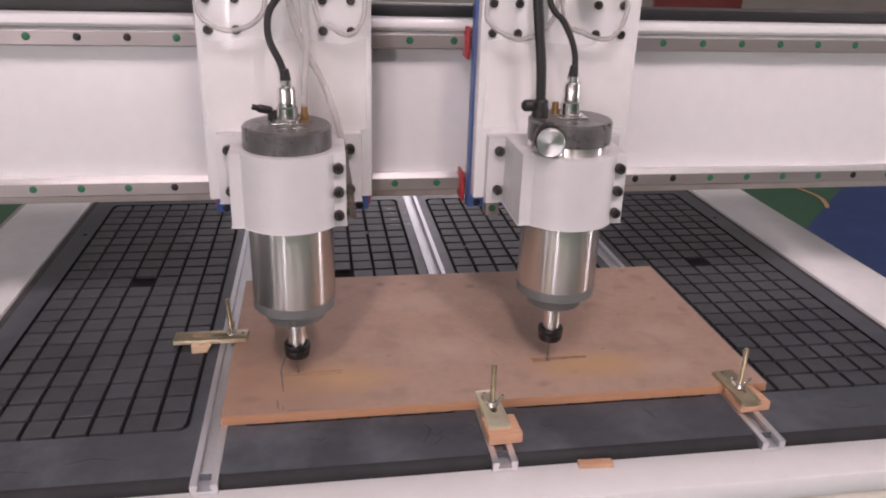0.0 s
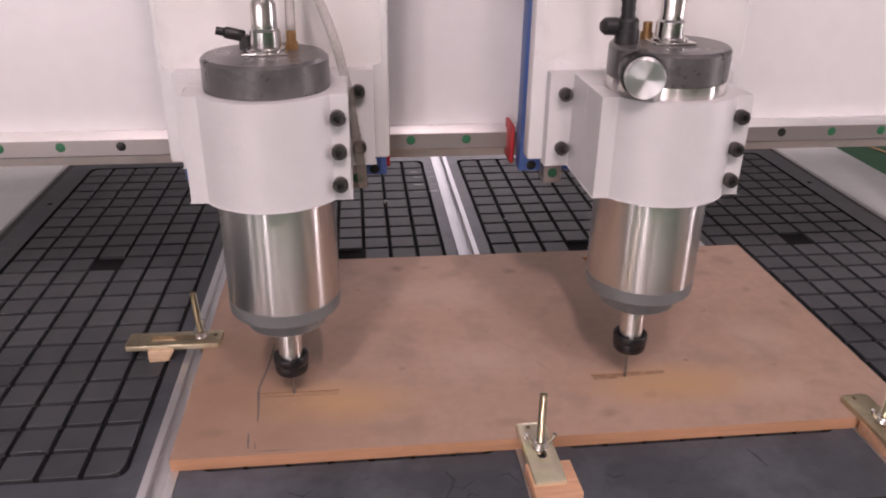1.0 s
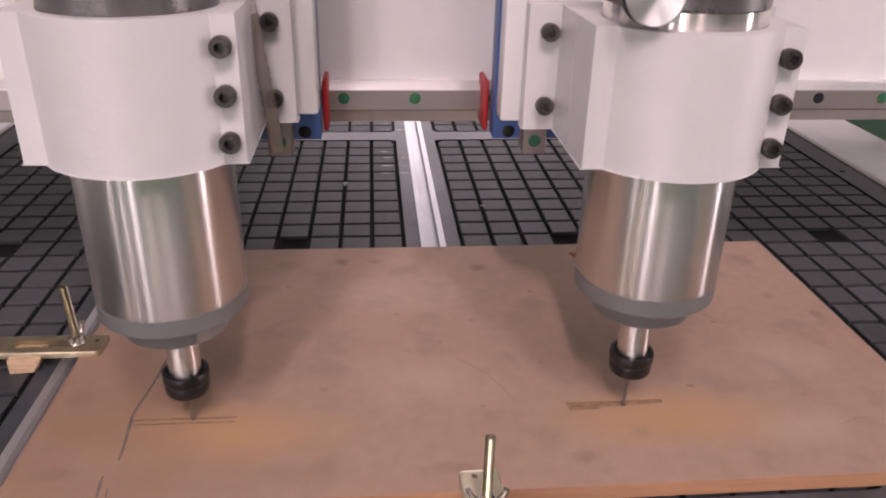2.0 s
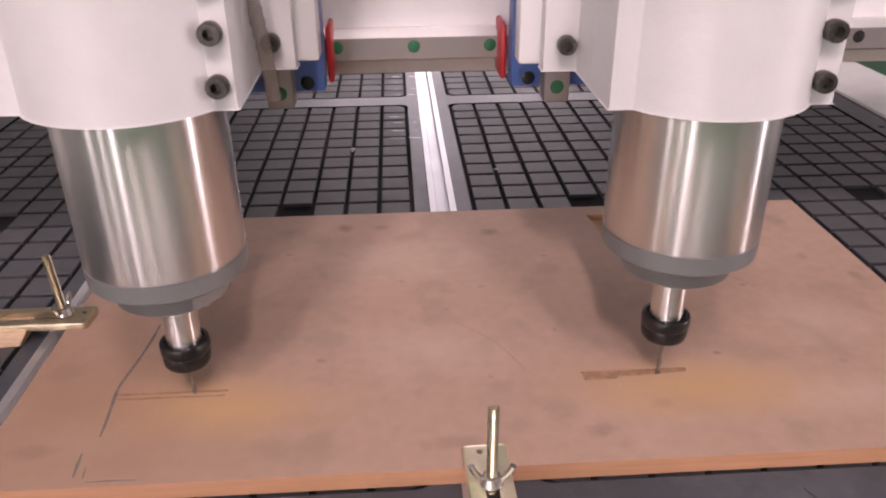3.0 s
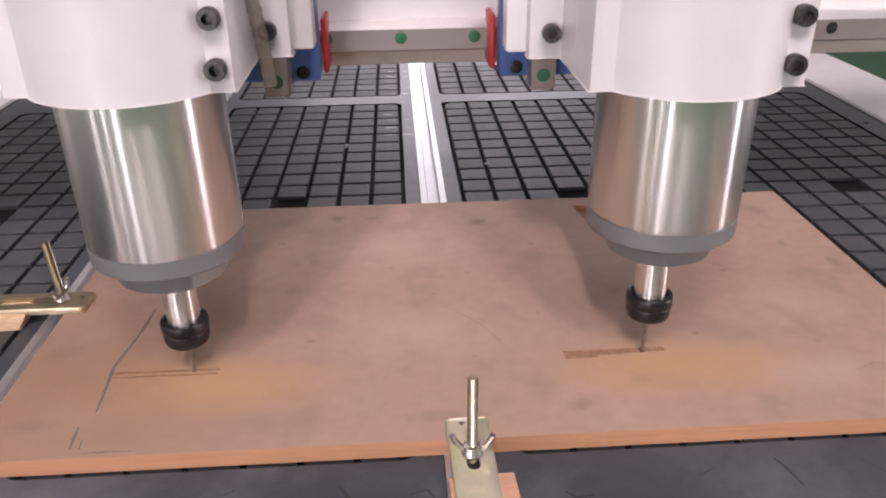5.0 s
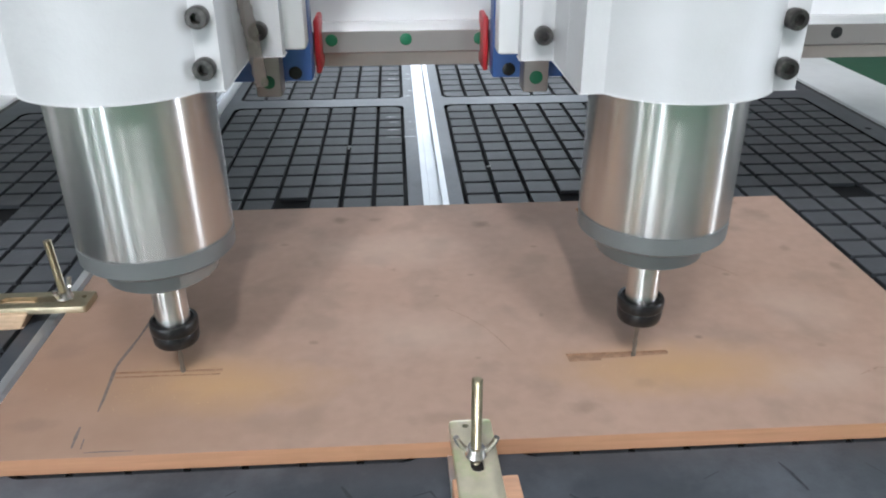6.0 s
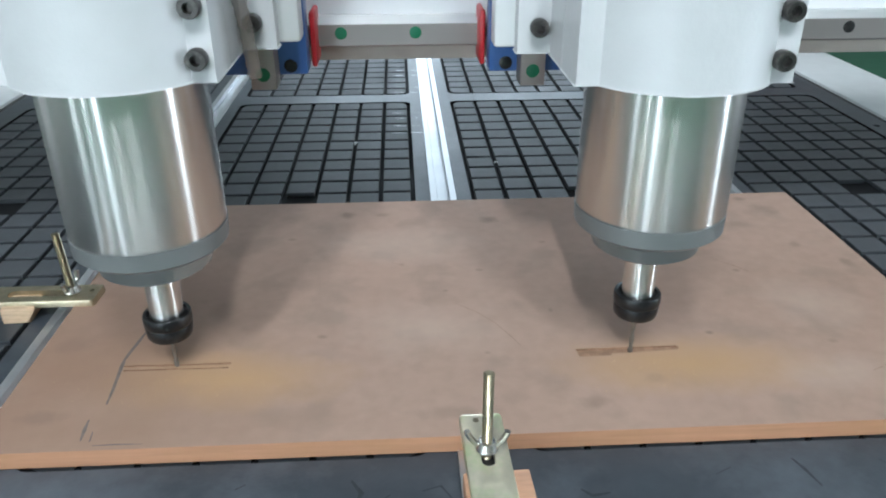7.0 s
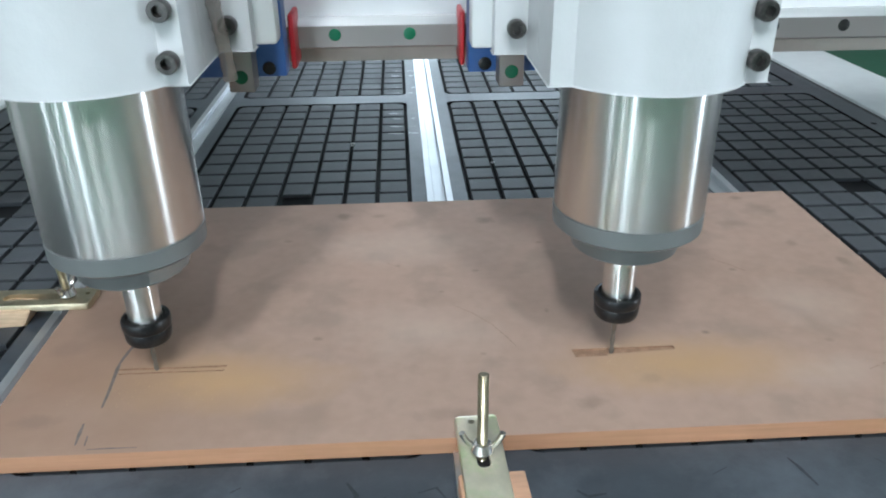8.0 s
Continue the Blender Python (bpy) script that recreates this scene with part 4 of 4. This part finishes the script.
for pts, w in (([(-0.004, -0.285), (0.012, -0.300), (0.026, -0.318), (0.036, -0.338), (0.042, -0.352)], 0.0008),
               ([(0.245, -0.215), (0.262, -0.232), (0.272, -0.246)], 0.0013), ([(-0.06, -0.205), (-0.048, -0.214)], 0.0012), ([(0.300, -0.400), (0.318, -0.392), (0.341, -0.396)], 0.0012)):
    part("scratch", stroke(pts, w), SCRATCH, board, "faint scratch")

part("dark_rim", stroke(POCKET_RIM, 0.0034), GRAPHITE, board, "dark outline of the old pocket")

# loose dust beside the slots
rng = random.Random(5)
bm = bmesh.new()
for x0 in (0.085, -0.2585):
    for i in range(500):
        x = x0 + 0.04 + rng.gauss(0.02, 0.045)
        y = CUT_Y - 0.012 + rng.gauss(-0.010, 0.015)
        if BX0 + 0.01 < x < BX1 and y > BY0 + 0.01 and abs(y - CUT_Y + 0.004) > 0.0065:
            s = rng.uniform(0.0002, 0.0005)
            a = rng.uniform(0, 6.28)
            c, e = math.cos(a) * s, math.sin(a) * s
            vs = [bm.verts.new((x + c, y + e, BZ)), bm.verts.new((x - e, y + c, BZ)), bm.verts.new((x - c * 0.6, y - e, BZ)), bm.verts.new((x, y, BZ + s * 0.7))]
            for f in ((0, 1, 3), (1, 2, 3), (2, 0, 3)):
                bm.faces.new([vs[k] for k in f])
tagged(part("saw_dust", bm, DUST), "fine pale sawdust lying beside the slots", "sawdust", kind="stuff")


def scuff(points, width):
    bm = stroke(points, width)
    for v in bm.verts:
        v.co.z = BED_Z + 0.0003
    bmesh.ops.transform(bm, matrix=table_at, verts=bm.verts)
    return part("scuff_mark", bm, SCUFF, table)


for pts, w in (([(-0.092, -0.520), (-0.080, -0.497), (-0.072, -0.502), (-0.060, -0.492)], 0.0022), ([(-0.078, -0.522), (-0.066, -0.508), (-0.058, -0.512)], 0.0018),
               ([(0.205, -0.474), (0.209, -0.484), (0.213, -0.500)], 0.0022), ([(-0.158, -0.482), (-0.152, -0.478)], 0.0018), ([(0.11, -0.512), (0.118, -0.510), (0.13, -0.515)], 0.0012),
               ([(-0.085, -0.478), (-0.078, -0.490), (-0.082, -0.500)], 0.0030), ([(-0.020, -0.500), (-0.028, -0.486), (-0.040, -0.490)], 0.0016), ([(0.262, -0.478), (0.272, -0.492)], 0.0016), ([(0.060, -0.494), (0.066, -0.500), (0.078, -0.498)], 0.0024),
               ([(-0.225, -0.492), (-0.212, -0.498), (-0.205, -0.492)], 0.0018), ([(0.150, -0.486), (0.162, -0.480)], 0.0014), ([(-0.50, -0.510), (-0.47, -0.502), (-0.44, -0.508)], 0.0020), ([(-0.58, -0.530), (-0.56, -0.515), (-0.53, -0.520)], 0.0016), ([(0.47, -0.50), (0.49, -0.507), (0.52, -0.503)], 0.0018)):
    scuff(pts, w)
# short pale strokes: glints along the pad rows drawn as coloured marks
for k, y in enumerate((0.600, 0.562, 0.523, 0.480, 0.445, 0.325, 0.297, 0.259, 0.226)):
    for x0, x1 in ((-0.056, -0.041), (-0.029, -0.0165)):
        bm = stroke([(x0 - 0.003 * (k % 3), y), ((x0 + x1) / 2, y - 0.001), (x1, y - 0.002)], 0.0022 + 0.0008 * (k % 2))
        for v in bm.verts:
            v.co.z = BED_Z + 0.0004
        on_table("glint_mark", bm, GLINT)
for x, y, s in ((-0.112, 0.184, 0.0026), (-0.1125, 0.176, 0.0016), (0.075, 0.093, 0.0022)):
    tagged(part("plastic_chip", box(x - s, x + s, y - s * 0.5, y + s * 0.5, BED_Z + 0.0002, BED_Z + 0.0016, 0.0003), WHITE), "tiny white chip lying on the table", "chip")
# thin black discs: the dark inside the screw holes is painted on the table
for x, y in ((0.661, 0.215), (-0.661, 0.215), (-0.661, -0.40), (0.661, -0.40), (0.661, 0.90)):
    on_table("screw_hole_dark", lathe([(0.0045, 0), (0.0045, 0.0003), (0, 0.0003)], pose(x, y, BED_Z), 14), PIT)


# ---- hold-down clamps ----
def thread(r, z0, z1, pitch=0.0016):
    n = int((z1 - z0) / (pitch / 2))
    prof = [(r * (0.74 if i % 2 else 1.0), z0 + (z1 - z0) * i / n) for i in range(n + 1)]
    return prof + [(r * 0.75, z1 + 0.0007), (0, z1 + 0.0007)]


def hold_down(m, stud_x, stud_top, tilt, label, length=0.098, lean=0, slot_len=0.014, slot_w=0.0044, plating=None):
    """A slotted plate along local x whose end at +x presses on the board; stud, wing nut. The plate's underside is at z 0 at that end."""
    c = holder("hold_down_clamp")
    c.matrix_basis = m
    tagged(c, label, "clamp", "clamps round the board")
    w, t = 0.0143, 0.0062
    x1, x0 = 0.006, 0.006 - length
    outer = rounded(x0, x1, -w, w, 0.003, 3)
    slot = rounded(stud_x - slot_len, stud_x + 0.0065, -slot_w, slot_w, slot_w * 0.95, 4)
    hole = [(-0.001 + 0.0022 * math.cos(k * math.pi / 5), 0.0035 + 0.0022 * math.sin(k * math.pi / 5)) for k in range(10)]
    bm = pierced(outer, [slot, hole], 0, t, [0.0004, 0.0004], 0, 1)
    bm.normal_update()
    top_edges = [e for e in bm.edges if all(abs(v.co.z - t) < 1e-6 for v in e.verts) and len(e.link_faces) == 2 and any(abs(f.normal.z) < 0.1 for f in e.link_faces)
                 and (all(abs(abs(v.co.y) - w) < 0.004 for v in e.verts) or all(min(abs(v.co.x - x0), abs(v.co.x - x1)) < 0.004 for v in e.verts))]
    bmesh.ops.bevel(bm, geom=top_edges, offset=0.0014, segments=2, profile=0.5, affect="EDGES")
    bmesh.ops.transform(bm, matrix=pose(0, 0, 0, 0, tilt, 0), verts=bm.verts)
    part("clamp_plate", bm, plating or ZINC, c, "yellow zinc-plated slotted plate", angle=40, mats=(BOLT,))
    zs = stud_top
    part("stud", lathe(thread(0.0035, -0.012, zs), pose(stud_x, 0, 0, 0, lean, 0), 14), STUDZ, c, "threaded brass-coloured stud", angle=20)
    nz = t + 0.0006
    nut = lathe([(0.0034, nz), (0.0070, nz), (0.0075, nz + 0.001), (0.0055, nz + 0.0065), (0.0034, nz + 0.007)], pose(stud_x, 0, 0), 20)
    for s in (-1, 1):
        tube([(stud_x + s * 0.001, s * 0.0045, nz + 0.003), (stud_x + s * 0.001, s * 0.0085, nz + 0.006), (stud_x + s * 0.001, s * 0.0120, nz + 0.0115), (stud_x + s * 0.001, s * 0.0128, nz + 0.014)], 0.0021, 8, steps=4, bm=nut)
    part("wing_nut", nut, NICKEL, c, "bright wing nut")
    return c


# front clamp over the middle slot, plate pointing back at the board
hold_down(pose(0.001, -0.4460, BZ, 0, 0, 91.5), -0.0300, 0.0650, -1.0, "yellow zinc hold-down clamp over the middle table slot", 0.080)
hold_down(pose(0.3390, -0.4320, BZ, 0, 0, 92), -0.0390, 0.0645, -1.0, "yellow zinc hold-down clamp at the board corner", 0.078, 0, 0.014, 0.0044, DARKZINC)
hold_down(pose(-0.3200, -0.2565, BZ, 0, 0, -2), -0.0165, 0.0620, -1.0, "yellow zinc hold-down clamp at the board's side edge", 0.104, -2.5, 0.056, 0.0052, DARKZINC)


def block(name, x0, x1, y0, y1, z0, z1, label, rz=0, chew=0.0, mat=None):
    bm = box(-(x1 - x0) / 2, (x1 - x0) / 2, -(y1 - y0) / 2, (y1 - y0) / 2, 0, z1 - z0, 0.0012)
    if chew:
        r = random.Random(3)
        for v in bm.verts:
            if v.co.x > 0:
                v.co.x += r.uniform(-chew, chew) + v.co.z * 0.35
    ob = part(name, bm, mat or PINE)
    ob.matrix_basis = pose((x0 + x1) / 2, (y0 + y1) / 2, z0, 0, 0, rz)
    return tagged(ob, label, "wood block")


block("packing_block", -0.014, 0.028, -0.5320, -0.4900, 0.8014, 0.8148, "small raw pine block under the clamp plate", 2)
block("packing_block", 0.326, 0.369, -0.502, -0.4600, 0.8014, 0.8148, "small raw pine block under the corner clamp", 4)
block("packing_block", -0.393, -0.371, -0.274, -0.244, 0.8002, 0.8145, "splintered pale pine block under the side clamp", 3, 0.003, PALEPINE)
block("wood_chip", 0.089, 0.131, -0.5715, -0.5590, 0.7877, 0.7925, "thin pine offcut lying on the front beam", -3)


# ---- things behind the gantry ----
rack = holder("storage_rack", (2.6, 6.0, 0))
tagged(rack, "blue steel rack with a maroon panel by the far wall", "rack")
for x in (-0.55, -0.15):
    part("upright", box(x - 0.05, x + 0.05, -0.05, 0.05, 0, 3.2, 0.004), BLUE, rack)
part("panel", box(0.4, 1.3, -0.03, 0.03, 0.0, 2.8, 0.006), MAROON, rack, "maroon steel panel")


# ---- squares of the two middle panels ----
def pads_of(x0, y0):
    bm = bmesh.new()
    pad_mesh(bm, -PX / 2 + G / 2, PX / 2 - G / 2, -PY / 2 + G / 2, PY / 2 - G / 2)
    plain = bpy.data.meshes.new("pad")
    bm.to_mesh(plain)
    bm.free()
    plain.materials.append(PADONE)
    base = new("grooved_panel")
    base.parent, base.location = table, (x0 + 3.5 * PX, y0 + 11 * PY - 0.7, 0)
    for i in range(7):
        for j in range(22):
            if (i, j) == (3, 11):
                continue
            me = plain
            if (i, j) in CORNERS:
                bm = bmesh.new()
                pad_mesh(bm, -PX / 2 + G / 2, PX / 2 - G / 2, -PY / 2 + G / 2, PY / 2 - G / 2, CORNERS[(i, j)])
                me = bpy.data.meshes.new("pad")
                bm.to_mesh(me)
                bm.free()
                me.materials.append(PADONE)
            ob = new("pad", me)
            ob.parent, ob.location = base, ((i - 3) * PX, (j - 10.5) * PY, 0)


for x0, x1 in PANEL_X[1:3]:
    pads_of(x0, PANEL_Y[0][0])


# ---- what moves ----
def motions():
    # share of the slot's length run at each time
    run = [(0.0, 0.268), (0.25, 0.305), (0.5, 0.335), (0.6, 0.35), (0.8, 0.385), (1.0, 0.43), (1.2, 0.455), (1.75, 0.54), (2.3, 0.605), (2.5, 0.615), (2.7, 0.638), (2.9, 0.687), (3.1, 0.724), (3.3, 0.752), (3.5, 0.770),
           (3.7, 0.778), (3.8, 0.806), (3.9, 0.87), (4.0, 0.955), (4.1, 0.98), (4.2, 1.0), (4.35, 0.998), (4.5, 0.93), (4.7, 0.83), (4.8, 0.785), (4.9, 0.77), (5.2, 0.755), (5.75, 0.675),
           (6.3, 0.607), (6.9, 0.520), (7.5, 0.420), (8.0, 0.356)]
    for ob, x in ((left, LEFT_X), (right, RIGHT_X)):
        walk(ob, [(t, pose(x + 0.0795 * (f - 0.33), 0, 0)) for t, f in run])


motions()
